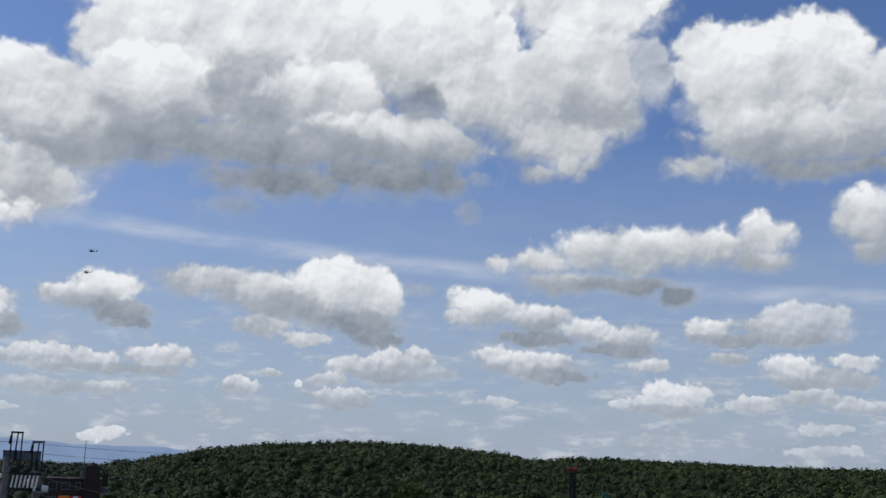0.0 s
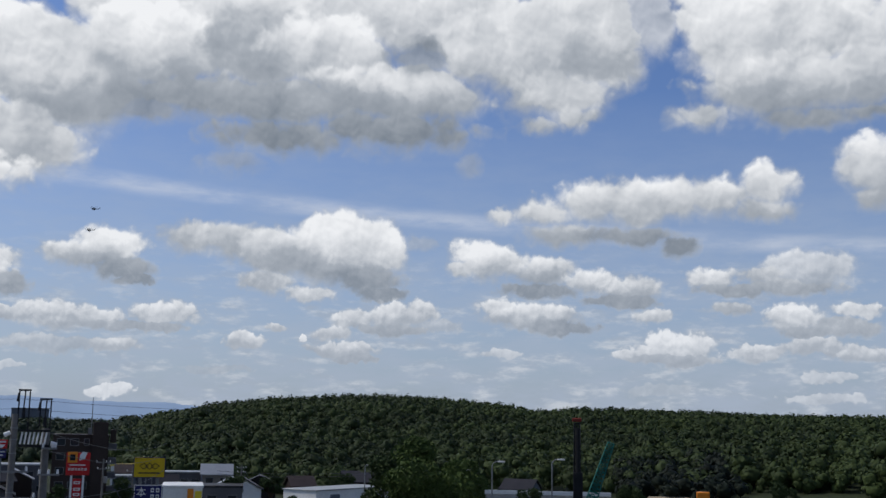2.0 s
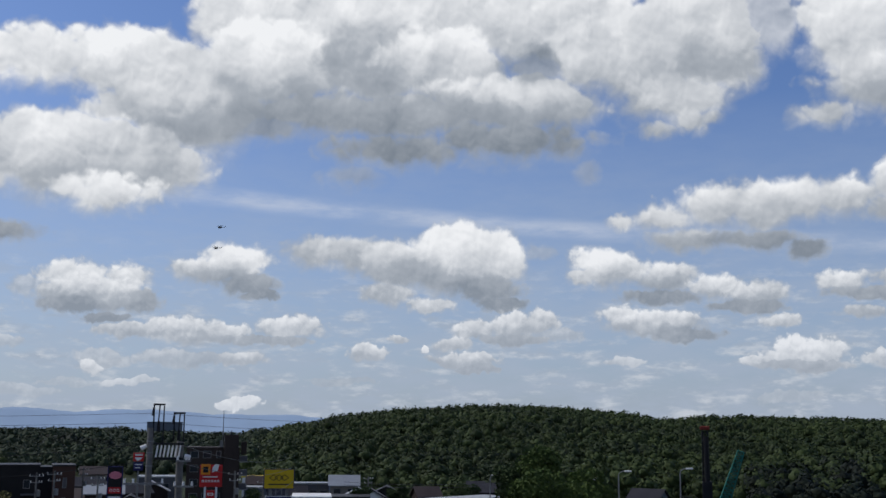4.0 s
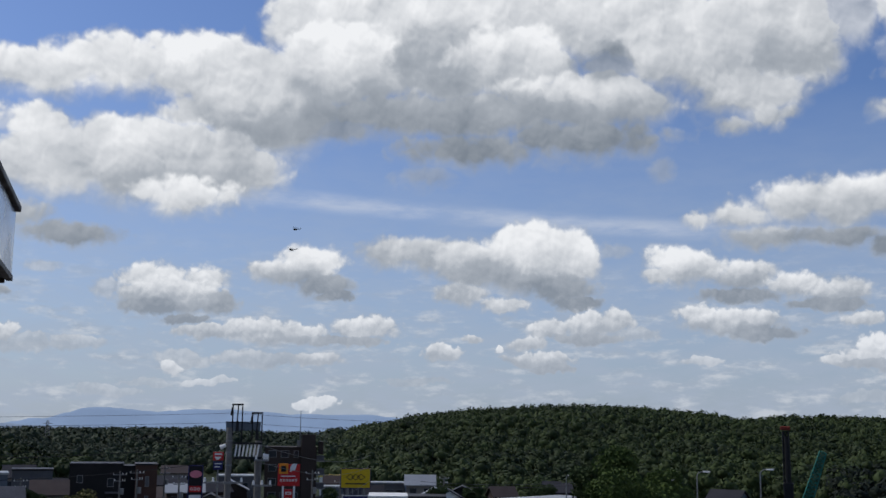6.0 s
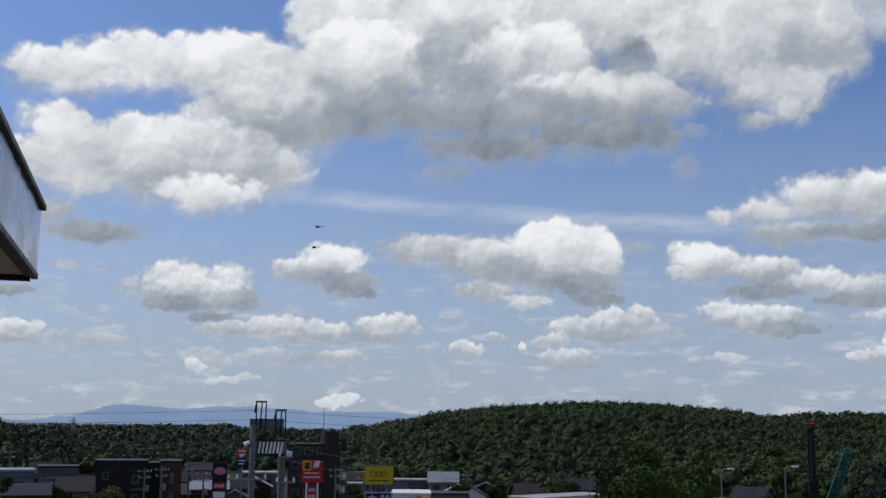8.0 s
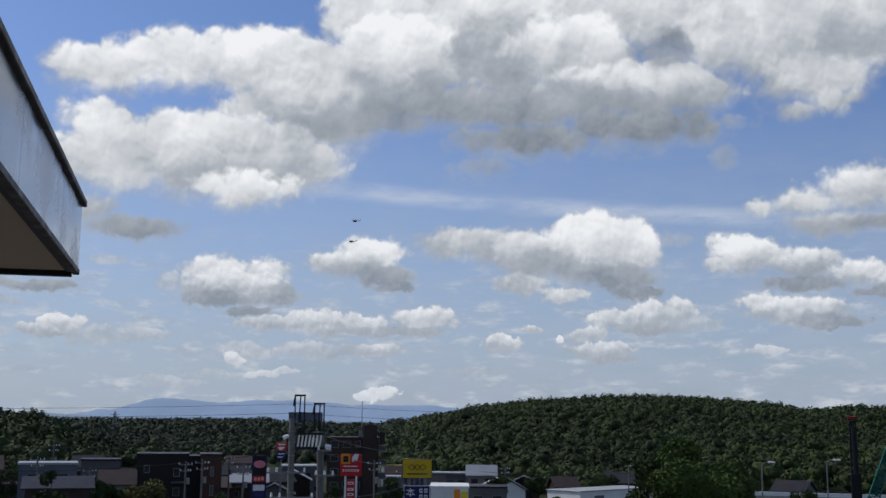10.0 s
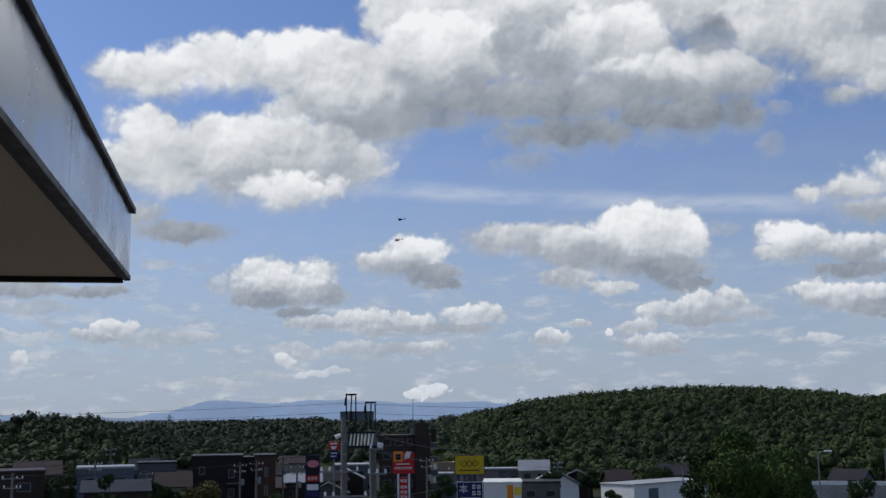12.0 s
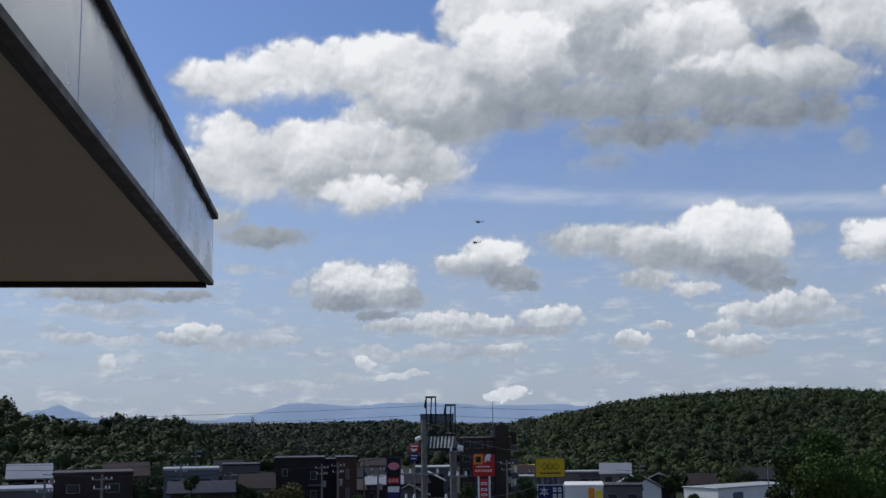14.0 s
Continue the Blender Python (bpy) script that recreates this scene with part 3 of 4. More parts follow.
def spray(leaves):
    """One clump of a crown, of radius about 1: a dark core and many leaf sprays turned all ways."""
    b = bmesh.new()
    bmesh.ops.create_icosphere(b, subdivisions=1, radius=0.72)
    v = [np.array(x.co[:]) * rng.uniform(0.8, 1.15) for x in b.verts]
    f = [[x.index for x in y.verts] for y in b.faces]
    b.free()
    for _ in range(leaves):
        out = rng.normal(0, 1, 3)
        out[2] = abs(out[2]) * 1.1 - 0.35
        out /= np.linalg.norm(out)
        face = out + rng.normal(0, 0.30, 3)
        face /= np.linalg.norm(face)
        u = np.cross(face, rng.normal(0, 1, 3))
        u /= np.linalg.norm(u)
        w = np.cross(face, u)
        c, s = out * rng.uniform(0.66, 1.06), rng.uniform(0.12, 0.27)
        n = len(v)
        v += [c - u * s, c + w * s * 0.7, c + u * s, c - w * s * 0.7]
        f += [[n, n + 1, n + 2], [n, n + 2, n + 3]]
    return np.array(v), np.array(f)


CLUMPS = [spray(44) for _ in range(30)]


def wood(name, trees, material, label, category="woods"):
    """Many crowns as one mesh; a tree is (x, y, ground, radius, height, clumps)."""
    vs, fs, at = [], [], 0
    for x, y, z, r, h, n in trees:
        for i in range(n):
            turn = rng.uniform(0, 6.28)
            c, s = math.cos(turn), math.sin(turn)
            v, f = CLUMPS[rng.integers(len(CLUMPS))]
            size = r * (1.0 if n == 1 else rng.uniform(0.45, 0.8))
            off = (0, 0, 0) if n == 1 else (rng.uniform(-0.6, 0.6) * r, rng.uniform(-0.6, 0.6) * r, rng.uniform(-0.6, 0.35) * r)
            tall = h * 0.55 / r if n == 1 else rng.uniform(0.8, 1.1)
            vx = (v[:, 0] * c - v[:, 1] * s) * size + x + off[0]
            vy = (v[:, 0] * s + v[:, 1] * c) * size + y + off[1]
            vz = v[:, 2] * size * tall + z + h * 0.6 + off[2]
            vs.append(np.stack([vx, vy, vz], 1))
            fs.append(f + at)
            at += len(v)
    v, f = np.concatenate(vs), np.concatenate(fs)
    me = bpy.data.meshes.new(name)
    me.vertices.add(len(v))
    me.vertices.foreach_set("co", v.astype(np.float32).ravel())
    me.loops.add(f.size)
    me.loops.foreach_set("vertex_index", f.astype(np.int32).ravel())
    me.polygons.add(len(f))
    me.polygons.foreach_set("loop_start", np.arange(0, f.size, 3, dtype=np.int32))
    me.update(calc_edges=True)
    me.materials.append(material)
    return tagged(new(name, me), label, category, kind="stuff")


def scatter(az0, az1, r0, r1, gap, keep, size=(3.0, 5.2), clumps=2):
    """Trees on a jittered grid over a sector of the land."""
    out = []
    r = r0
    while r < r1:
        da = math.degrees(gap / r)
        az = az0 + rng.uniform(0, da)
        while az < az1:
            a, q = az + rng.uniform(-0.4, 0.4) * da, r + rng.uniform(-0.4, 0.4) * gap
            if keep(a, q):
                x, y, z = spot(a, q)
                rad = rng.uniform(*size)
                out.append((x, y, z - 0.5, rad, rad * rng.uniform(1.6, 2.1), clumps))
            az += da
        r += gap * 0.9
    return out


def on_hill(a, q):
    if a > -1.5 + (q - 300) * 0.0022:
        return False
    foot = 258 + 10 * math.sin(a * 1.3) + (18 if -26 < a < -20 else 0)
    return q > foot


wood("hillside_woods", scatter(-44, 3, 250, 460, 5.4, on_hill, (2.0, 4.6), 3) + scatter(-44, 3, 460, 640, 6.0, on_hill, (2.4, 4.8), 2), M_WOODS, "dense dark green broadleaf woods on the hillside")
wood("ridge_woods", scatter(-44, 3, 640, 860, 6.2, on_hill, (2.4, 4.6), 1), M_WOODS, "dark green broadleaf woods along the hill crest")
wood("ridge_pines", scatter(-44, -21.5, 835, 870, 6.0, lambda a, q: True, (1.6, 2.6), 1) + scatter(-20, -14.5, 840, 858, 9.0, lambda a, q: rng.random() < 0.5, (1.4, 2.2), 1), M_PINE_AND_SHADE, "line of dark pines on the skyline")
# Trees added here; their dark colour stands in for the fold's shadow.
wood("fold_shade_pines", scatter(-31.4, -26.4, 236, 330, 4.5, lambda a, q: True, (2.6, 4.4), 2), M_PINE_AND_SHADE, "conifers coloured dark for the shade in a fold of the hill")
wood("spur_woods", scatter(-46, -31.2, 225, 330, 5.0, lambda a, q: q > 250 + 18 * (a + 36) / 7, (2.0, 4.4), 3), M_WOODS, "green broadleaf woods on the nearer spur")
wood("western_woods", scatter(10.5, 34, 232, 460, 5.6, lambda a, q: q > 240 + max(0, 16 - a) * 22, (2.2, 5.0), 3), M_WOODS, "dark green woods on the western hill")
wood("valley_pines", scatter(5.6, 8.8, 590, 640, 6.0, lambda a, q: True, (3.0, 5.0), 1), M_PINE_AND_SHADE, "dark conifer stand in the valley woodland")
wood("valley_woods", scatter(-2, 19, 430, 780, 7.0, lambda a, q: True, (3.0, 5.4), 2) + scatter(-2, 22, 780, 1560, 10.0, lambda a, q: True, (4.0, 7.0), 1), M_HAZE_WOODS, "wide flat woodland across the valley")

bm = bmesh.new()
bmesh.ops.create_circle(bm, cap_ends=True, segments=72, radius=118)
tagged(part("pavement", bm, M_ASPHALT, m=pose(0, 0, 0.006)), "worn grey asphalt of streets and car parks", "pavement", kind="structure")


# ---- the eave of the building with the deck ----
HALL = pose(-2.93, 11.52, EYE + 1.5, 0, 0, 8.55)  # the eave's outer corner: y runs along its edge, x outwards
eave = thing("eave", HALL, "wide flat eave with aluminium fascia panels and beige soffit", "eave")
DROP, LONG, DEEP = 0.70, 15.0, 9.0
part("soffit", box(-DEEP, -LONG, 0.0, -0.10, -0.08, 0.06), M_SOFFIT, eave, "plain beige soffit")
part("slab", box(-DEEP, -LONG, 0.07, -0.06, -0.06, DROP - 0.05), M_CONCRETE, eave)
seams = [0.0, 1.65, 4.11, 6.5, 8.9, 11.3, 13.7, LONG]
for a, b in zip(seams, seams[1:]):
    part("fascia_panel", box(-0.05, -b + 0.006, 0.03, 0.0, -a - 0.006, DROP - 0.02, 0.004), M_FASCIA, eave)
    part("end_panel", box(-b * 0.6 + 0.006, -0.05, 0.03, -a * 0.6 - 0.056, 0.0, DROP - 0.02, 0.004), M_FASCIA, eave)
part("top_trim", box(-0.12, -LONG, DROP - 0.02, 0.045, 0.04, DROP + 0.045, 0.008), M_BRONZE, eave, "dark bronze capping")
part("end_top_trim", box(-DEEP, -0.12, DROP - 0.02, -0.12, 0.04, DROP + 0.045, 0.008), M_BRONZE, eave, "dark bronze capping")
part("drip_trim", box(-0.055, -LONG, -0.03, 0.012, 0.012, 0.03, 0.006), M_BRONZE, eave, "dark bronze drip edge")
part("inner_trim", box(-0.11, -LONG, -0.016, -0.056, -0.08, 0.02, 0.004), M_GREY_WALL, eave, "dark bronze shadow strip")
part("end_drip_trim", box(-DEEP, -0.08, -0.055, -0.06, 0.012, 0.025, 0.006), M_BRONZE, eave, "dark bronze drip edge")

hall = thing("wall_hall", HALL, "plain rendered wall carrying the eave", "wall", kind="structure")
part("wall", box(-DEEP - 0.3, -LONG, -EYE - 1.5, -DEEP, -0.06, DROP - 0.05), M_CREAM, hall)
part("back_wall", box(-DEEP, -LONG - 0.3, -EYE - 1.5, 6.0, -LONG, DROP - 0.05), M_CREAM, hall)
deck = thing("floor_deck", pose(0, 0, EYE - 1.6), "concrete deck floor", "floor", kind="structure")
part("deck_slab", box(-9.5, -3.1, -0.3, 4.0, 0.9, 0.0), M_CONCRETE, deck)
part("deck_pier", box(-3.0, -2.0, -EYE + 1.6, 2.0, 0.3, -0.3), M_CONCRETE, deck)

PX = 1 / 1974


# ---- town ----
def window(parent, x, z, w, h, y=0.0, lit=None):
    """A recessed window on a wall that faces the deck: frame, pane, sill."""
    fr = bmesh.new()
    t = 0.07
    for b in ((x - w / 2, z, x + w / 2, z + t), (x - w / 2, z + h - t, x + w / 2, z + h), (x - w / 2, z + t, x - w / 2 + t, z + h - t), (x + w / 2 - t, z + t, x + w / 2, z + h - t)):
        box(b[0], y - 0.06, b[1], b[2], y + 0.04, b[3], bm=fr)
    win = part("window", fr, M_STEEL, parent)
    part("pane", box(x - w / 2 + t, y - 0.02, z + t, x + w / 2 - t, y - 0.005, z + h - t), lit or M_GLASS, win)
    return win


def gabled(az, dist, w, d, h, rise, wall, roof, label, turn=0.0, z=0.0, windows=2, name="house"):
    """A house with a gabled roof whose ridge runs across the view."""
    o = thing(name, stand(az, dist, z, turn), label, "house", "houses of the town")
    part("wall", box(-w / 2, 0, 0, w / 2, d, h), wall, o)
    r = bmesh.new()
    e = 0.45
    prof = [(-e, h - 0.15), (d / 2, h + rise), (d + e, h - 0.15), (d + e, h + 0.02), (d / 2, h + rise + 0.2), (-e, h + 0.02)]
    for x0, x1 in ((-w / 2 - e, w / 2 + e),):
        a = [r.verts.new((x0, p, q)) for p, q in prof]
        b = [r.verts.new((x1, p, q)) for p, q in prof]
        n = len(prof)
        for i in range(n):
            r.faces.new((a[i], b[i], b[(i + 1) % n], a[(i + 1) % n]))
        r.faces.new(a)
        r.faces.new(b[::-1])
    bmesh.ops.recalc_face_normals(r, faces=r.faces)
    part("roof", r, roof, o)
    for x0, x1 in ((-w / 2, -w / 2 + 0.15), (w / 2 - 0.15, w / 2)):
        g = bmesh.new()
        a = [g.verts.new((x0, p, q)) for p, q in ((0, h), (d / 2, h + rise), (d, h))]
        b = [g.verts.new((x1, p, q)) for p, q in ((0, h), (d / 2, h + rise), (d, h))]
        for i in range(3):
            g.faces.new((a[i], b[i], b[(i + 1) % 3], a[(i + 1) % 3]))
        g.faces.new(a)
        g.faces.new(b[::-1])
        bmesh.ops.recalc_face_normals(g, faces=g.faces)
        part("gable", g, wall, o)
    for i in range(windows):
        for zz in (h - 1.7,) if h < 4 else (h - 1.7, h - 4.3):
            window(o, -w / 2 + w * (i + 0.5) / windows, zz, 1.5, 1.1)
    return o


def flat(az, dist, w, d, h, wall, roof, label, turn=0.0, windows=0, rows=1, name="building", trim=None, z=0.0, win=(1.6, 1.1)):
    """A flat-roofed block with a parapet and windows towards the deck."""
    o = thing(name, stand(az, dist, z, turn), label, "building", "buildings of the town")
    part("wall", box(-w / 2, 0, 0, w / 2, d, h), wall, o)
    part("roof", box(-w / 2 - 0.15, -0.15, h, w / 2 + 0.15, d + 0.15, h + 0.3, 0.03), roof, o)
    for r in range(rows):
        for i in range(windows):
            window(o, -w / 2 + w * (i + 0.5) / windows, h - 2.3 - 2.9 * r, *win)
    return o


# apartment block in brown tile, with stair tower and mast
apt = thing("apartment_block", stand(0.45, 215), "dark brown tiled apartment block with stair tower and mast", "building")
part("wall", box(-5.0, 0, 0, 4.6, 12, 13.1), M_BROWN_TILE, apt)
part("parapet", box(-5.1, -0.1, 13.1, 4.7, 12.1, 13.4), M_BROWN_TILE, apt)
part("stair_tower", box(1.75, -1.2, 0, 4.35, 4.0, 15.7, 0.03), M_BROWN_TILE, apt)
part("lift_head", box(4.9, 1.0, 12.0, 5.9, 3.5, 14.4, 0.03), M_BROWN_TILE, apt)
for s in range(5):
    for x in (-3.6, -1.3):
        window(apt, x, 1.2 + 2.55 * s, 1.5, 1.3)
    window(apt, 0.8, 1.2 + 2.55 * s, 0.9, 1.3)
    bal = part("balcony", box(4.6, 0.2, 0.6 + 2.55 * s, 6.1, 5.0, 1.6 + 2.55 * s, 0.03), M_GREY_WALL, apt, "grey concrete balcony")
    part("slab", box(4.6, 0.1, 0.45 + 2.55 * s, 6.2, 5.1, 0.6 + 2.55 * s), M_CONCRETE, bal)
mast = part("mast", rod((1.45, 2, 13.4), (1.45, 2, 20.2), 0.11, 0.05), M_STEEL, apt, "slim steel aerial mast")
part("mast_base", box(0.9, 1.5, 13.4, 1.6, 2.4, 14.6, 0.03), M_STEEL, apt)
part("finial", rod((3.0, 1, 15.7), (3.0, 1, 16.5), 0.16, 0.05), M_DARK_STEEL, apt)

# black block of flats
blk = thing("apartment_block", stand(9.0, 185), "black and rust-brown three-storey apartment block", "building")
part("wall", box(-6.6, 0, 0, 1.4, 10, 10.8), M_BLACK_WALL, blk)
part("recess", box(1.4, 1.6, 0, 3.3, 10, 10.6), M_BLACK, blk)
part("brown_wall", box(3.3, 0.2, 0, 6.6, 10, 10.7), M_RUST_WALL, blk, "rust-brown wall")
part("parapet", box(-6.7, -0.1, 10.8, 1.5, 10, 11.0), M_ROOF_DARK, blk)
part("parapet", box(3.2, 0.1, 10.7, 6.7, 10, 10.95), M_ROOF_DARK, blk)
for z in (1.4, 4.4, 7.4):
    window(blk, -0.4, z, 1.0, 1.3)
    window(blk, 5.1, z, 0.6, 1.6, 0.2, M_GREY_WALL)
window(blk, -5.0, 8.0, 0.9, 1.2)
for z in (3.4, 6.4):
    part("balcony", box(-1.2, -1.0, z, 0.9, 0, z + 0.25, 0.02), M_GREY_WALL, blk)


# pylon signs
def pylon(az, dist, label, posts, top, z0=0.0):
    o = thing("pylon_sign", stand(az, dist), label, "sign", "roadside signs")
    for x in posts:
        part("post", rod((x, 0.15, z0), (x, 0.15, top), 0.16, sides=12), M_STEEL, o)
    return o


def board(parent, name, x0, x1, z0, z1, material, rim=None, y=-0.1, label=""):
    b = part(name, box(x0, y, z0, x1, y + 0.4, z1, 0.03), material, parent, label)
    if rim:
        fr = bmesh.new()
        t = 0.09
        for q in ((x0, z0, x1, z0 + t), (x0, z1 - t, x1, z1), (x0, z0 + t, x0 + t, z1 - t), (x1 - t, z0 + t, x1, z1 - t)):
            box(q[0], y - 0.03, q[1], q[2], y + 0.01, q[3], bm=fr)
        part("rim", fr, rim, b)
    return b


def bar(parent, x0, x1, z0, z1, material, y=-0.1, name="lettering"):
    return part(name, box(x0, y - 0.02, z0, x1, y + 0.01, z1), material, parent)


def ring(parent, cx, cz, rx, rz, t, material, y=-0.1, sides=4, name="emblem", turn=0.0):
    """A flat ring or lozenge outline on a board."""
    b = bmesh.new()
    for k in range(sides):
        a0, a1 = turn + 2 * math.pi * k / sides, turn + 2 * math.pi * (k + 1) / sides
        quad = []
        for yy in (y - 0.025, y + 0.01):
            quad += [b.verts.new((cx + (rx - s) * math.cos(a), yy, cz + (rz - s) * math.sin(a))) for a, s in ((a0, 0), (a1, 0), (a1, t), (a0, t))]
        for f in ((0, 1, 2, 3), (7, 6, 5, 4), (0, 4, 5, 1), (2, 6, 7, 3), (1, 5, 6, 2), (3, 7, 4, 0)):
            b.faces.new([quad[i] for i in f])
    bmesh.ops.recalc_face_normals(b, faces=b.faces)
    return part(name, b, material, parent)


def written(parent, text, x, z, size, material, y=-0.13, name="lettering"):
    """Raised letters in the built-in font."""
    cu = bpy.data.curves.new(name, "FONT")
    cu.body, cu.size, cu.align_x, cu.align_y, cu.extrude = text, size, "CENTER", "CENTER", 0.01
    cu.materials.append(material)
    ob = new(name, cu)
    ob.parent = parent
    ob.matrix_basis = pose(x, y, z, 90)
    return ob


YD = 160.0
ys = pylon(-2.76, YD, "yellow pylon sign with dark emblem over a navy board", (-1.1, 1.1), 10.9)
yb = board(ys, "board", -2.1, 2.1, 8.4, 11.15, M_YELLOW, M_NAVY, label="yellow board with dark lozenge emblem")
for cx in (-0.75, 0.0, 0.75):
    ring(yb, cx, 9.95, 0.62, 0.46, 0.13, M_BROWN_TILE)
bar(yb, -1.45, 1.45, 8.95, 9.13, M_BROWN_TILE)
for x in (-1.3, -0.4, 0.4, 1.3):
    part("bracket", box(x - 0.06, 0, 7.6, x + 0.06, 0.2, 8.4), M_STEEL, ys)
nb = board(ys, "lower_board", -1.85, 1.85, 4.6, 7.45, M_NAVY, M_WHITE, label="navy board with white characters")
written(nb, "本", -0.9, 6.4, 1.35, M_WHITE)
for x in (0.55, 1.25):
    for z in (5.9, 6.75):
        bar(nb, x - 0.22, x + 0.22, z - 0.28, z + 0.28, M_WHITE)
        bar(nb, x - 0.12, x + 0.12, z - 0.12, z + 0.12, M_NAVY, y=-0.125)
bar(nb, -1.5, 1.5, 4.95, 5.3, M_WHITE)
for x in (-1.75, 1.75):
    part("edge_post", box(x - 0.08, 0.05, 0.0, x + 0.08, 0.25, 7.5), M_WHITE, ys)

RD = 140.0
rs = pylon(0.57, RD, "red pylon sign with orange square on two white posts", (), 9.0)
for x in (-0.66, 0.68):
    part("post", box(x - 0.12, -0.05, 0, x + 0.12, 0.25, 9.7, 0.02), M_WHITE, rs)
rb = board(rs, "board", -1.32, 1.32, 9.6, 12.2, M_RED, label="red board")
part("orange_square", box(-1.2, -0.2, 11.05, -0.1, -0.09, 12.3, 0.02), M_ORANGE, rb, "orange square standing proud")
bar(rb, -0.95, -0.35, 11.3, 12.0, M_BLACK, y=-0.2, name="emblem")
part("white_flag", prism([(0.1, 11.3), (0.75, 11.5), (0.95, 12.25), (0.45, 12.3), (0.15, 11.9)], -0.16, -0.1), M_WHITE, rb, "white flag shape")
bar(rb, -0.95, 0.8, 10.72, 10.84, M_WHITE)
for k in range(6):
    x = -1.05 + 0.36 * k
    bar(rb, x, x + 0.24, 10.15, 10.42, M_WHITE)
    bar(rb, x + 0.07, x + 0.17, 10.22, 10.34, M_RED, y=-0.122)
sb = board(rs, "lower_board", -0.5, 0.5, 5.6, 9.2, M_RED, label="narrow red board")
for z in (8.75, 8.0, 7.4, 6.8, 6.2):
    bar(sb, -0.36, 0.36, z - 0.16, z + 0.16, M_WHITE)
    bar(sb, -0.2, 0.2, z - 0.07, z + 0.07, M_RED, y=-0.122)

ps = pylon(5.12, 120, "dark pylon sign with a pink ellipse", (), 11)
pb = board(ps, "board", -0.75, 0.75, 0.0, 12.6, M_BLACK, M_NAVY, label="black upright board")
el = bmesh.new()
bmesh.ops.create_cone(el, cap_ends=True, segments=28, radius1=0.62, radius2=0.62, depth=0.06, matrix=pose(0.02, -0.12, 11.7, 90, 0, 0) @ Matrix.Diagonal((1, 0.62, 1, 1)) @ pose(0, 0, 0, 0, 0, 0))
part("emblem", el, M_PINK, pb, "pink ellipse")
for z, mm in ((10.2, M_RED), (9.3, M_WHITE), (8.6, M_NAVY)):
    bar(pb, -0.6, 0.6, z - 0.3, z + 0.3, mm)
for k in range(3):
    ring(pb, -0.36 + 0.36 * k, 10.2, 0.13, 0.16, 0.05, M_WHITE, y=-0.12, sides=10)

fs = pylon(4.06, 190, "red and navy sign on a post", (0.0,), 9)
fb = board(fs, "board", -0.85, 0.85, 11.4, 12.75, M_RED, label="red board")
bar(fb, -0.6, 0.6, 12.3, 12.55, M_WHITE)
part("emblem", prism([(-0.6, 12.0), (0.6, 12.0), (0.1, 11.5), (-0.3, 11.5)], -0.13, -0.1), M_WHITE, fb)
lb = board(fs, "lower_board", -0.75, 0.75, 9.9, 11.3, M_NAVY, label="navy board")
bar(lb, -0.55, 0.55, 10.8, 10.95, M_WHITE)
bar(lb, -0.55, 0.3, 10.3, 10.45, M_WHITE)
part("post", rod((0, 0.2, 0), (0, 0.2, 9.9), 0.14), M_STEEL, fs)

# twin utility poles with a transformer rack
PD = 63.0
tp = thing("utility_pole", stand(2.85, PD), "pair of concrete utility poles carrying a transformer rack", "utility pole")
S = PD * PX
part("pole", rod((-0.80, 0, 0), (-0.78, 0, 16.25), 0.21, 0.165, 16), M_POLE, tp)
part("pole", rod((0.93, 0.1, 0), (0.80, 0.1, 15.55), 0.23, 0.19, 16), M_POLE, tp)
for z in (15.5, 14.9, 14.2, 13.2, 12.2):
    part("band", rod((-0.785, 0, z), (-0.785, 0, z + 0.06), 0.185, sides=16), M_STEEL, tp)
rack = part("rack", box(-0.55, -0.25, 14.55, 1.0, -0.12, 14.68, bm=box(-0.55, -0.25, 15.35, 1.0, -0.12, 15.45)), M_DARK_STEEL, tp, "dark steel rack")
for k in range(7):
    x = -0.42 + 0.2 * k
    part("insulator", rod((x - 0.03, -0.18, 14.7), (x + 0.05, -0.18, 15.33), 0.045, sides=8), M_WHITE, rack, "white ribbed insulator")
for x, top, bot in ((-0.40, 17.55, 14.5), (0.68, 17.10, 15.5)):
    fr = bmesh.new()
    box(x - 0.28, -0.1, bot + (1.2 if x < 0 else 0.1), x - 0.21, -0.03, top, bm=fr)
    box(x + 0.24, -0.1, bot, x + 0.31, -0.03, top - 0.12, bm=fr)
    box(x - 0.30, -0.1, top - 0.10, x + 0.33, -0.03, top, bm=fr)
    br = part("bracket", fr, M_DARK_STEEL, tp, "tall dark steel switch bracket")
    part("rod", rod((x + 0.05, -0.07, top - 0.1), (x - 0.02, -0.07, top - 1.35), 0.035, sides=8), M_DARK_STEEL, br)
    part("switch", rod((x + 0.02, -0.1, top - 1.5), (x + 0.02, -0.1, top - 0.95), 0.10, 0.07, 10), M_DARK_STEEL, br)
    part("insulator", rod((x - 0.33, -0.07, top - 0.65), (x - 0.27, -0.07, top - 0.2), 0.05, sides=8), M_DARK_STEEL, br)
for z, x0, x1 in ((13.25, -2.1, 0.05), (11.9, -1.9, 0.5), (13.1, 0.5, 1.6), (14.45, 0.6, 1.4)):
    arm = part("crossarm", box(x0, -0.28, z, x1, -0.18, z + 0.1), M_STEEL, tp)
    for x in (x0 + 0.1, x1 - 0.1, x0 + 0.55):
        part("insulator", rod((x, -0.23, z + 0.1), (x, -0.23, z + 0.32), 0.07, 0.05, 8), M_WHITE, arm)
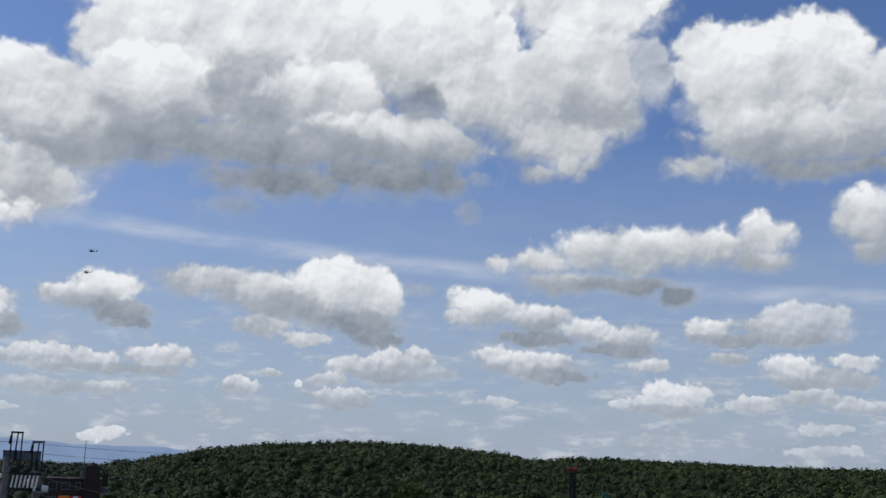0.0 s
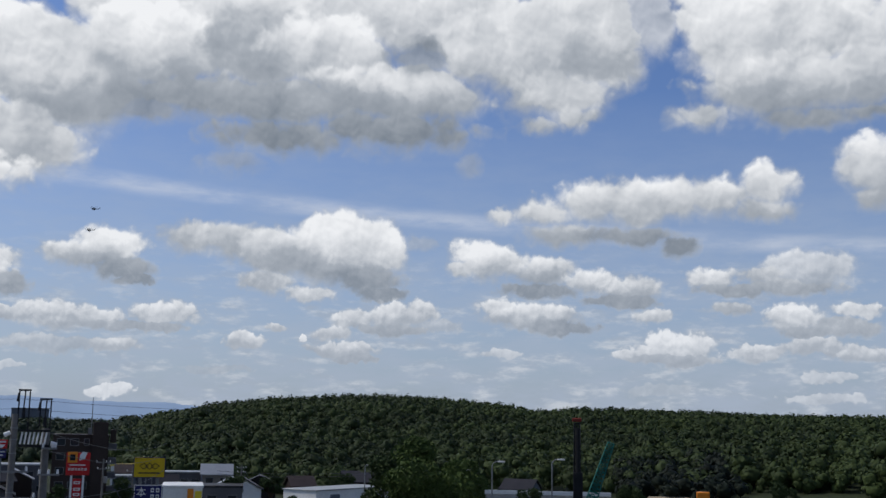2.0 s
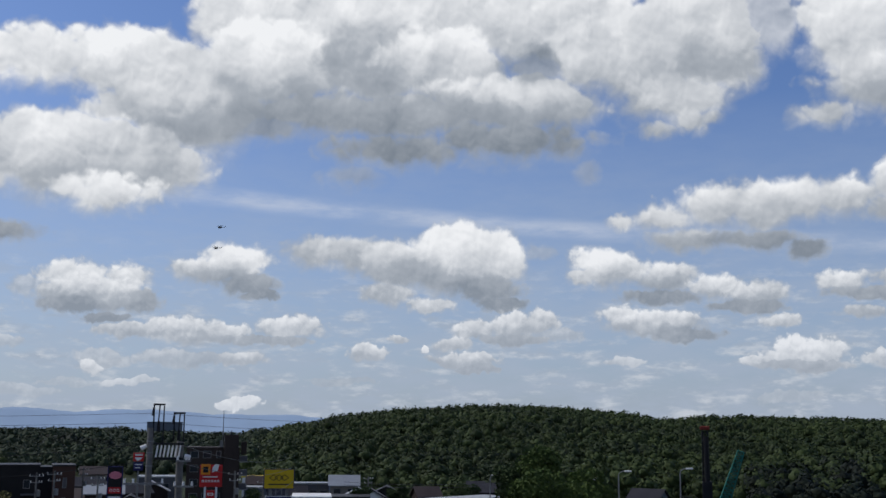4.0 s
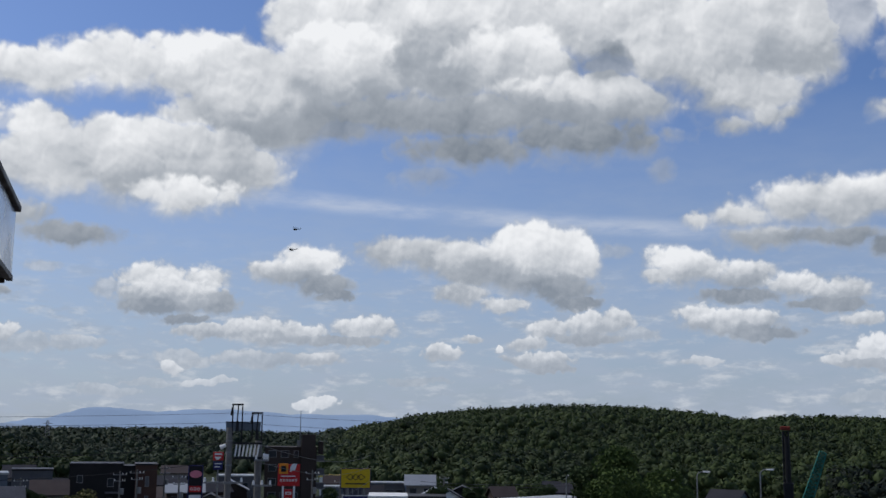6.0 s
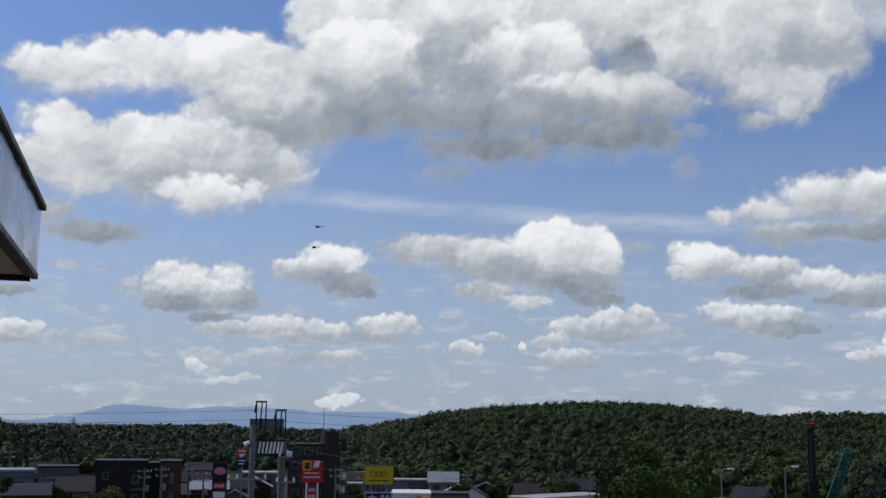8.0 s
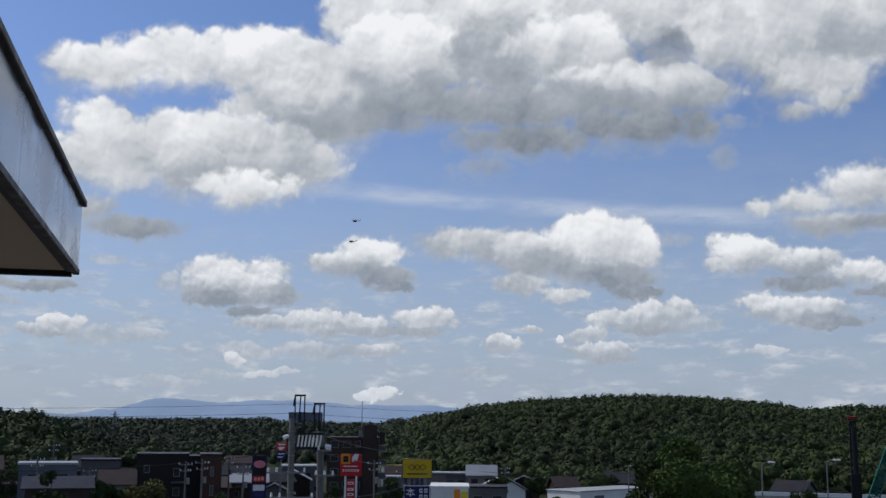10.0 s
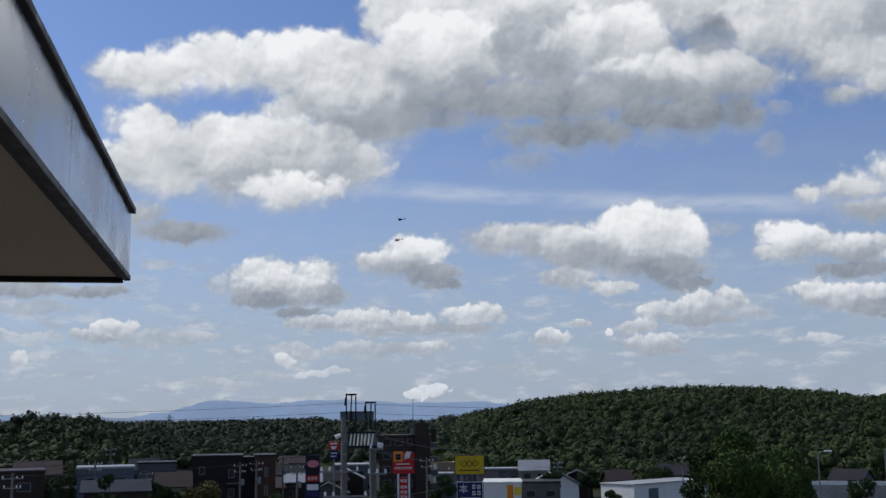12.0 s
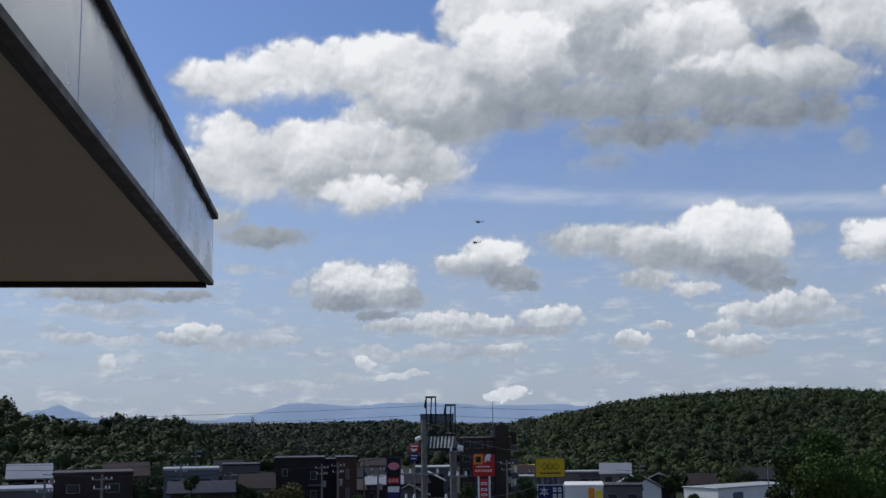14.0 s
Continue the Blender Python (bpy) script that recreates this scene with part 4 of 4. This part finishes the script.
part("knob", rod((-1.25, -0.1, 15.15), (-0.95, -0.1, 15.3), 0.13, 0.1, 10), M_WHITE, tp)
part("knob", rod((1.05, -0.2, 14.75), (1.38, -0.2, 14.7), 0.13, 0.1, 10), M_WHITE, tp)

# the brown house row on the west, sheds, shops
flat(19.7, 150, 9.6, 9, 10.3, M_BROWN_TILE, M_ROOF_BROWN, "brown flat-roofed building with a lighter garage front", windows=2)
flat(15.1, 165, 7.6, 7, 10.0, M_SIDING_BLUE, M_ROOF_LIGHT, "blue-grey sided building with a pale metal roof edge", windows=2)
gabled(14.6, 128, 6.6, 8, 8.9, 0.9, M_ROOF_BROWN, M_ROOF_DARK, "low dark-roofed building with a pale ridge", windows=0)
gabled(22.6, 175, 5.6, 7, 9.0, 1.8, M_BLACK_WALL, M_ROOF_LIGHT, "dark house with a pale metal roof")
flat(23.6, 140, 10, 8, 9.0, M_GREY_WALL, M_ROOF_LIGHT, "grey shed with a pale metal roof")
flat(21.6, 120, 4.6, 6, 8.3, M_CREAM, M_WHITE, "low cream shed with white roof")
flat(25.4, 165, 5.5, 7, 11, M_RUST_WALL, M_ROOF_DARK, "dark red-brown flat-roofed building")
gabled(18.2, 200, 7, 8, 8.0, 2.0, M_GREY_WALL, M_ROOF_BROWN, "grey house with a brown roof")
flat(12.7, 205, 6.5, 8, 9.2, M_GREY_WALL, M_ROOF_DARK, "grey building with a dark flat roof")
gabled(13.3, 220, 5, 7, 7.5, 2, M_CREAM, M_ROOF_DARK, "cream house with a dark roof")
gabled(11.9, 170, 4.6, 6, 7.0, 1.8, M_CREAM, M_ROOF_BROWN, "pale house with a brown roof")
gabled(6.3, 240, 5.5, 7, 5.2, 1.6, M_GREY_WALL, M_ROOF_DARK, "grey house with a dark roof")
gabled(5.9, 285, 8, 8, 6, 1.6, M_CREAM, M_ROOF_BROWN, "cream house with a brown roof")
flat(3.0, 250, 9, 9, 6.5, M_GREY_WALL, M_ROOF_LIGHT, "pale building behind the utility poles", windows=4, rows=2)
flat(-1.55, 265, 5.5, 7, 6.0, M_WHITE, M_YELLOW_ROOF, "white shop with a bright yellow roof sign", name="shop")
flat(-4.2, 240, 8.6, 6, 5.6, M_GREY_WALL, M_ROOF_LIGHT, "long grey shed with a pale roof", windows=4)
flat(-1.6, 230, 4.4, 6, 5.2, M_SIDING_BLUE, M_ROOF_LIGHT, "pale blue shed with a metal roof")
sh = flat(-4.4, 175, 5.8, 10, 6.3, M_WHITE, M_WHITE, "white shop with orange and yellow panels", name="shop")
part("orange_panel", box(0.7, -0.12, 3.2, 1.6, 0, 6.1, 0.02), M_ORANGE, sh)
part("yellow_panel", box(1.8, -0.12, 4.6, 2.8, 0, 5.8, 0.02), M_YELLOW_ROOF, sh)
flat(-6.3, 190, 6.5, 8, 5.5, M_GREY_WALL, M_ROOF_DARK, "low grey shop with yellow fascia", windows=2)
wh = thing("building", stand(-10.92, 150, 0, -39), "long low white hall with a pale metal roof", "building", "buildings of the town")
part("wall", box(-5.6, 0, 0, 0, 16.5, 7.35), M_WHITE, wh)
part("roof", box(-5.75, -0.15, 7.35, 0.15, 16.6, 7.5, 0.02), M_ROOF_LIGHT, wh)
for y in (4.0, 12.5):
    part("shutter", box(0, y - 1.0, 4.2, 0.06, y + 1.0, 6.8), M_SIDING_BLUE, wh)
gabled(-8.2, 210, 3.6, 6, 4.2, 1.8, M_WHITE, M_ROOF_DARK, "small white gabled house", turn=90)
gabled(-12.6, 250, 3.4, 6, 4.2, 1.6, M_CREAM, M_ROOF_DARK, "small pale house below the woods")


# ---- lamps, poles, cranes ----
def street_lamp(az, dist, top, reach, label="grey steel street lamp with a curved arm"):
    o = thing("street_lamp", stand(az, dist), label, "street lamp", "street lamps")
    part("column", rod((0, 0, 0), (0, 0, top - 0.5), 0.10, 0.07), M_STEEL, o)
    b = bmesh.new()
    last = Vector((0, 0, top - 0.5))
    for k in range(1, 7):
        f = k / 6
        nxt = Vector((reach * (1 - math.cos(f * 1.4)) * 1.2, 0, top - 0.5 + 0.5 * math.sin(f * 1.57)))
        rod(last, nxt, 0.05, sides=8, bm=b)
        last = nxt
    part("arm", b, M_STEEL, o)
    part("lantern", box(last.x - 0.1, -0.15, last.z - 0.1, last.x + 0.65, 0.15, last.z + 0.06, 0.03), M_WHITE, o, "pale lantern head")
    return o


street_lamp(-19.72, 120, EYE - 120 * math.tan(radians(1.68)), 0.7)
street_lamp(-22.72, 120, EYE - 120 * math.tan(radians(1.52)), 0.7)
street_lamp(-18.3, 150, EYE - 150 * math.tan(radians(2.1)), 0.4)
street_lamp(-13.32, 150, EYE - 150 * math.tan(radians(1.95)), 0.3)


def utility_pole(az, dist, top, label="concrete utility pole with crossarms", lean=0.0):
    o = thing("utility_pole", stand(az, dist), label, "utility pole", "utility poles")
    part("pole", rod((0, 0, 0), (lean, 0, top), 0.17, 0.11, 10), M_POLE, o)
    for z, w in ((top - 0.5, 0.9), (top - 1.3, 0.75)):
        arm = part("crossarm", box(-w, -0.2, z, w, -0.12, z + 0.09), M_STEEL, o)
        for x in (-w + 0.1, 0.35, w - 0.1):
            part("insulator", rod((x, -0.16, z + 0.09), (x, -0.16, z + 0.3), 0.06, 0.05, 8), M_WHITE, arm)
    part("transformer", rod((0.33, -0.1, top - 3.0), (0.33, -0.1, top - 2.2), 0.24, sides=12), M_STEEL, o)
    return o


for az, dist, top in ((7.9, 150, 11.2), (8.7, 155, 10.8), (19.3, 105, 12.0), (21.9, 110, 11.6), (15.6, 150, 11.6), (14.9, 190, 12.5), (13.2, 160, 9.8), (6.6, 190, 10.5), (-7.2, 210, 8.4), (-14.3, 150, 10.0), (-0.6, 150, 11.2), (5.9, 150, 10.6), (-2.0, 165, 9.5)):
    utility_pole(az, dist, top)


def lattice(a, b, w0, w1, bays, r=0.05):
    """A four-cornered lattice boom from a to b."""
    bm = bmesh.new()
    a, b = Vector(a), Vector(b)
    way = (b - a).normalized()
    side = Vector((0, 1, 0))
    up_ = way.cross(side).normalized()
    def corner(f, i):
        w = (w0 + (w1 - w0) * f) / 2
        return a + (b - a) * f + side * (w if i in (0, 1) else -w) + up_ * (w if i in (0, 3) else -w)
    for i in range(4):
        rod(corner(0, i), corner(1, i), r, sides=5, bm=bm)
        for k in range(bays):
            f0, f1 = k / bays, (k + 1) / bays
            rod(corner(f0, i), corner(f1, (i + 1) % 4), r * 0.6, sides=4, bm=bm)
            rod(corner(f1, i), corner(f1, (i + 1) % 4), r * 0.6, sides=4, bm=bm)
    return bm


CD = 170.0
crane = thing("crawler_crane", stand(-24.6, CD), "teal crawler crane with a raised lattice boom", "crane")
zt = EYE - CD * math.tan(radians(0.66))
part("boom", lattice((0.2, 0, 5.6), (-CD * math.tan(radians(-1.06)), 0, zt), 1.5, 0.9, 14, 0.10), M_TEAL, crane, "teal lattice boom")
part("cab", box(-0.4, -1.3, 2.2, 2.6, 1.3, 5.8, 0.15), M_TEAL, crane)
part("track", box(-2.5, -2.2, 0, 3.2, -1.2, 1.3, 0.3), M_DARK_STEEL, crane)
part("track", box(-2.5, 1.2, 0, 3.2, 2.2, 1.3, 0.3), M_DARK_STEEL, crane)
part("turntable", box(-1.6, -1.4, 1.2, 2.8, 1.4, 2.3, 0.1), M_DARK_STEEL, crane)

rig = thing("piling_rig", stand(-23.97, 175), "dark piling rig with a red-topped leader mast", "piling rig")
zr = EYE + 175 * math.tan(radians(0.55))
part("leader", lattice((0, 0, 0.5), (0, 0, zr - 0.8), 1.1, 0.8, 16, 0.13), M_DARK_STEEL, rig, "dark lattice leader")
part("tube", rod((0.1, -0.5, 1), (0.1, -0.5, zr - 1.5), 0.36, sides=12), M_DARK_STEEL, rig)
part("hammer", box(-0.6, -0.9, 2.0, 0.85, 0.5, 9.5, 0.1), M_DARK_STEEL, rig)
part("head", box(-0.75, -0.5, zr - 0.6, 0.7, 0.5, zr, 0.12), M_RUST, rig, "red oxide sheave head")
part("base", box(-2.2, -2, 0, 2.8, 2.5, 2.4, 0.2), M_DARK_STEEL, rig)

bare = part("bare_bank", box(-8, 0, 0, 7, 16, 2.7, 0.6), M_SOIL, None, m=stand(-29.3, 222))
tagged(bare, "bank of bare pale soil at a building site", "soil bank", kind="structure")


# ---- trees in the town ----
def leafy_tree(az, dist, top, radius, material, label, leaves=2600, leaf=0.30, crown_low=0.35, name="tree"):
    """A tapered trunk with limbs, and a crown of many small leaf sprays in uneven clumps."""
    o = thing(name, stand(az, dist, 0), label, "tree", "trees of the town")
    wood_bm = rod((0, 0, -0.2), (0, 0, top * 0.55), 0.03 * top * 0.6, 0.012 * top, 9)
    heads = []
    for k in range(15):
        ang, lift = rng.uniform(0, 6.28), rng.uniform(crown_low + 0.08, 0.93)
        spread = radius * math.sqrt(max(0.05, 1 - ((lift - 0.62) / 0.42) ** 2)) * rng.uniform(0.45, 0.8)
        tip = Vector((math.cos(ang) * spread, math.sin(ang) * spread, lift * top))
        rod((0, 0, top * rng.uniform(0.25, 0.5)), tip, 0.02 * top * 0.5, 0.01, 6, bm=wood_bm)
        heads.append((tip, radius * rng.uniform(0.32, 0.5)))
    part("trunk", wood_bm, M_BARK, o)
    vs, fs = [], []
    for i in range(leaves):
        c, r = heads[i % len(heads)]
        d = Vector(rng.normal(0, 1, 3)).normalized() * (r * rng.uniform(0.35, 1.0) ** 0.6)
        p = c + Vector((d.x, d.y, d.z * 0.8))
        u = Vector(rng.normal(0, 1, 3)).normalized()
        w = u.orthogonal().normalized()
        s = leaf * rng.uniform(0.6, 1.3)
        n = len(vs)
        mid = p + u.cross(w) * s * 0.25
        vs += [p - u * s, mid + w * s * 0.55, p + u * s, mid - w * s * 0.55]
        fs += [(n, n + 1, n + 2), (n, n + 2, n + 3)]
    me = bpy.data.meshes.new("crown")
    me.from_pydata([v[:] for v in vs], [], fs)
    me.materials.append(material)
    new("crown", me).parent = o
    return o


leafy_tree(-16.1, 85, EYE - 85 * math.tan(radians(0.5)), 4.3, M_LEAF, "tall bright green broadleaf tree", 11000, 0.17)
leafy_tree(-14.6, 92, EYE - 92 * math.tan(radians(1.2)), 2.6, M_LEAF_DARK, "green broadleaf tree beside the road", 6000, 0.17)
leafy_tree(-18.1, 110, EYE - 110 * math.tan(radians(1.5)), 2.6, M_LEAF, "bright green young roadside tree", 6000, 0.17)
leafy_tree(10.2, 105, EYE - 105 * math.tan(radians(2.5)), 2.5, M_LEAF_GOLD, "broadleaf tree turning yellow-brown", 3600, 0.22)
leafy_tree(11.9, 112, EYE - 112 * math.tan(radians(2.85)), 1.9, M_LEAF_DARK, "dark green round tree", 2400, 0.22)
leafy_tree(-1.3, 130, EYE - 130 * math.tan(radians(2.65)), 2.0, M_LEAF_DARK, "dark green tree beside the signs", 2600, 0.22)
leafy_tree(14.9, 118, EYE - 118 * math.tan(radians(2.1)), 1.5, M_LEAF_DARK, "green tree between the roofs", 1800, 0.22)
leafy_tree(-9.9, 140, EYE - 140 * math.tan(radians(3.3)), 1.3, M_LEAF_DARK, "dark round shrub before the white hall", 1500, 0.2)


# ---- helicopters ----
def helicopter(az, el, dist, heading, bank):
    a = radians(az)
    o = thing("helicopter", pose(-dist * math.sin(a), dist * math.cos(a), EYE + dist * math.tan(radians(el)), bank, 0, heading), "dark olive helicopter in flight", "helicopter", "helicopters in formation")
    b = bmesh.new()
    bmesh.ops.create_uvsphere(b, u_segments=20, v_segments=12, radius=1.0)
    for v in b.verts:
        v.co = Vector((v.co.x * 4.2, v.co.y * 1.15, v.co.z * 1.45 + (0.3 if v.co.x < 0 else 0) * abs(v.co.x)))
    part("fuselage", b, M_OLIVE, o, smooth=True)
    part("tail_boom", rod((-3.0, 0, 0.6), (-9.6, 0, 1.2), 0.75, 0.25, 12), M_OLIVE, o)
    part("fin", prism([(-9.0, 1.0), (-10.4, 1.2), (-11.2, 3.6), (-10.2, 3.6)], -0.12, 0.12), M_OLIVE, o)
    part("tailplane", box(-9.6, -1.9, 1.0, -8.6, 1.9, 1.15, 0.03), M_OLIVE, o)
    part("rotor_mast", rod((0.2, 0, 1.2), (0.2, 0, 2.5), 0.3, 0.2), M_OLIVE, o)
    for k in range(2):
        part("rotor_blade", box(-7.2, -0.3, 2.5, 7.2, 0.3, 2.6, 0.02), M_OLIVE, o, m=Matrix.Translation((0.2, 0, 0)) @ pose(0, 0, 0.12 * k, 0, 0, 35 + 90 * k))
    for y in (-1.1, 1.1):
        part("skid", rod((-2.2, y, -2.0), (2.4, y, -2.0), 0.09), M_OLIVE, o)
        part("strut", rod((0, y * 0.6, -1.0), (0, y, -2.0), 0.08), M_OLIVE, o)
    return o

helicopter(0.65, 10.27, 1900, 205, 4)
helicopter(0.81, 9.22, 1900, 205, 4)



# ---- houses filling the valley floor ----
pick = random.Random(5)
WALLS = (M_CREAM, M_GREY_WALL, M_BROWN_TILE, M_SIDING_BLUE, M_RUST_WALL, M_BLACK_WALL)
ROOFS = (M_ROOF_DARK, M_ROOF_BROWN, M_ROOF_DARK, M_ROOF_LIGHT)
WALL_WORDS = ("cream", "dark grey", "brown tiled", "blue-grey", "rust-brown", "black")
ROOF_WORDS = ("dark", "brown", "dark", "pale metal")
for az in (25.0, 23.1, 21.0, 19.0, 17.2, 16.0, 13.9, 12.4, 11.4, 6.6, 5.6, 4.7, 4.2, 3.4, 2.6, -1.9, -3.2, -5.4, -6.0, -7.6, -8.9, -10.3, -13.4, -15.2, -20.9):
    w, r = pick.randrange(6), pick.randrange(4)
    gabled(az, pick.uniform(205, 245), pick.uniform(4.5, 7.0), pick.uniform(5, 7), pick.uniform(3.2, 5.6), pick.uniform(1.2, 2.0), WALLS[w], ROOFS[r], "small %s house with a %s gabled roof" % (WALL_WORDS[w], ROOF_WORDS[r]), turn=pick.choice((0, 0, 90, 15, -20)))
for az, d, el, rad in ((24.6, 150, 2.3, 2.2), (18.0, 160, 2.3, 2.3), (16.9, 180, 2.0, 2.4), (12.9, 150, 2.6, 1.9), (7.0, 125, 3.4, 1.6), (4.3, 110, 3.3, 1.8), (3.2, 100, 3.4, 1.7), (1.6, 175, 2.9, 1.8), (-6.8, 200, 2.6, 2.3), (-8.7, 215, 2.5, 2.2), (-12.2, 215, 2.5, 2.6), (-21.6, 170, 2.9, 2.2), (-26.6, 190, 2.7, 2.2), (-34.0, 185, 2.3, 2.8)):
    leafy_tree(az, d, EYE - d * math.tan(radians(el)), rad, M_LEAF_DARK, "dark green garden tree among houses", 2200, 0.22)

# ---- far things ----
far_block = thing("building", stand(2.9, 1450, 2.0), "distant grey-blue flat-roofed building above the woods", "building", "buildings of the town")
part("wall", box(-21.5, 0, 0, 21.5, 14, 26.6), M_SIDING_BLUE, far_block)
part("roof", box(-21.9, -0.3, 26.6, 21.9, 14.3, 27.2), M_ROOF_DARK, far_block)


def power_pylon(az, dist, base, top):
    o = thing("power_pylon", stand(az, dist, base), "distant grey lattice power pylon", "pylon", "power pylons")
    part("tower", lattice((0, 0, 0), (0, 0, top - base), 5.0, 1.2, 8, 0.22), M_STEEL, o)
    for z in (0.72, 0.86):
        part("crossarm", box(-3.5, -0.3, (top - base) * z, 3.5, 0.3, (top - base) * z + 0.4), M_STEEL, o)
    return o


power_pylon(12.17, 900, 6.0, EYE + 900 * math.tan(radians(0.46)))


def wire_line(a, b, sag, r, label):
    """A hanging cable between two places given as (azimuth, distance, height)."""
    cu = bpy.data.curves.new("cable", "CURVE")
    cu.dimensions, cu.bevel_depth, cu.bevel_resolution = "3D", r, 1
    sp = cu.splines.new("POLY")
    sp.points.add(24)
    pa, pb = [Vector((-d * math.sin(radians(az)), d * math.cos(radians(az)), z)) for az, d, z in (a, b)]
    for i in range(25):
        f = i / 24
        p = pa.lerp(pb, f)
        sp.points[i].co = (p.x, p.y, p.z - sag * 4 * f * (1 - f), 1)
    cu.materials.append(M_DARK_STEEL)
    return tagged(new("cable", cu), label, "cable", "overhead cables")


def lift(d, el):
    return EYE + d * math.tan(radians(el))


for el0, el1, el2 in ((0.55, 0.86, 0.55), (0.16, 0.40, 0.10)):
    wire_line((26, 420, lift(420, el0 - 0.1)), (3.3, 420, lift(420, el1 + 0.08)), 0.8, 0.06, "thin dark overhead power cable")
    wire_line((3.3, 420, lift(420, el1 + 0.08)), (-6.5, 420, lift(420, el2)), 0.5, 0.06, "thin dark overhead power cable")
for el in (-1.05, -1.3, -1.55):
    wire_line((27, 120, lift(120, el - 0.2)), (12, 135, lift(135, el + 0.1)), 0.7, 0.022, "black overhead street cable")
for z0, z1 in ((15.45, 14.8), (14.5, 13.4), (12.0, 11.6)):
    wire_line((3.6, 63, z0), (22, 70, z1), 0.6, 0.018, "black overhead street cable")
    wire_line((2.1, 63, z0 - 0.1), (-3.5, 150, z1 - 1.6), 0.9, 0.02, "black overhead street cable")
for el in (-2.35, -2.5):
    wire_line((-6.0, 200, lift(200, el)), (-14.5, 150, lift(150, el + 0.1)), 0.5, 0.03, "black overhead street cable")


# ---- street details on the building site and along the road ----
def parked_car(az, dist, z, turn, paint, label):
    o = thing("car", stand(az, dist, z, turn), label, "car", "parked cars")
    part("body", prism([(-2.1, 0.3), (2.1, 0.3), (2.15, 0.75), (1.3, 0.9), (-2.1, 0.95)], -0.8, 0.8), paint, o)
    part("cabin", prism([(-1.9, 0.9), (1.0, 0.9), (0.4, 1.45), (-1.6, 1.5)], -0.72, 0.72), M_GLASS, o)
    part("roof", box(-1.55, -0.7, 1.47, 0.4, 0.7, 1.53, 0.02), paint, o)
    for x in (-1.35, 1.35):
        for y in (-0.8, 0.62):
            part("wheel", rod((x, y, 0.32), (x, y + 0.18, 0.32), 0.32, sides=14), M_BLACK, o)
    return o


parked_car(-21.2, 215, 0.6, 0, M_WHITE, "white car parked by the building site")
parked_car(-21.9, 215, 0.6, 10, M_WHITE, "white van-like car parked by the building site")
parked_car(-26.7, 215, 0.6, -8, M_WHITE, "white car at the edge of the soil bank")
digger = thing("site_hut", stand(-30.1, 221, 2.7), "orange site machine on the soil bank", "site machine")
part("body", box(-1.2, -1, 0.5, 1.2, 1, 2.0, 0.15), M_ORANGE, digger)
part("base", box(-1.5, -1.1, 0.0, 1.5, 1.1, 0.55, 0.1), M_DARK_STEEL, digger)
rail = thing("guard_rail", stand(-22.5, 200), "pale roadside guard rail on short posts", "guard rail")
part("beam", box(-11, -0.05, 4.5, 11, 0.05, 5.2, 0.03), M_WHITE, rail)
part("footing", box(-11, 0.1, 0.0, 11, 0.5, 4.4), M_CONCRETE, rail)
for k in range(12):
    part("post", box(-10.9 + 1.95 * k, 0.06, 4.4, -10.75 + 1.95 * k, 0.16, 5.2), M_STEEL, rail)
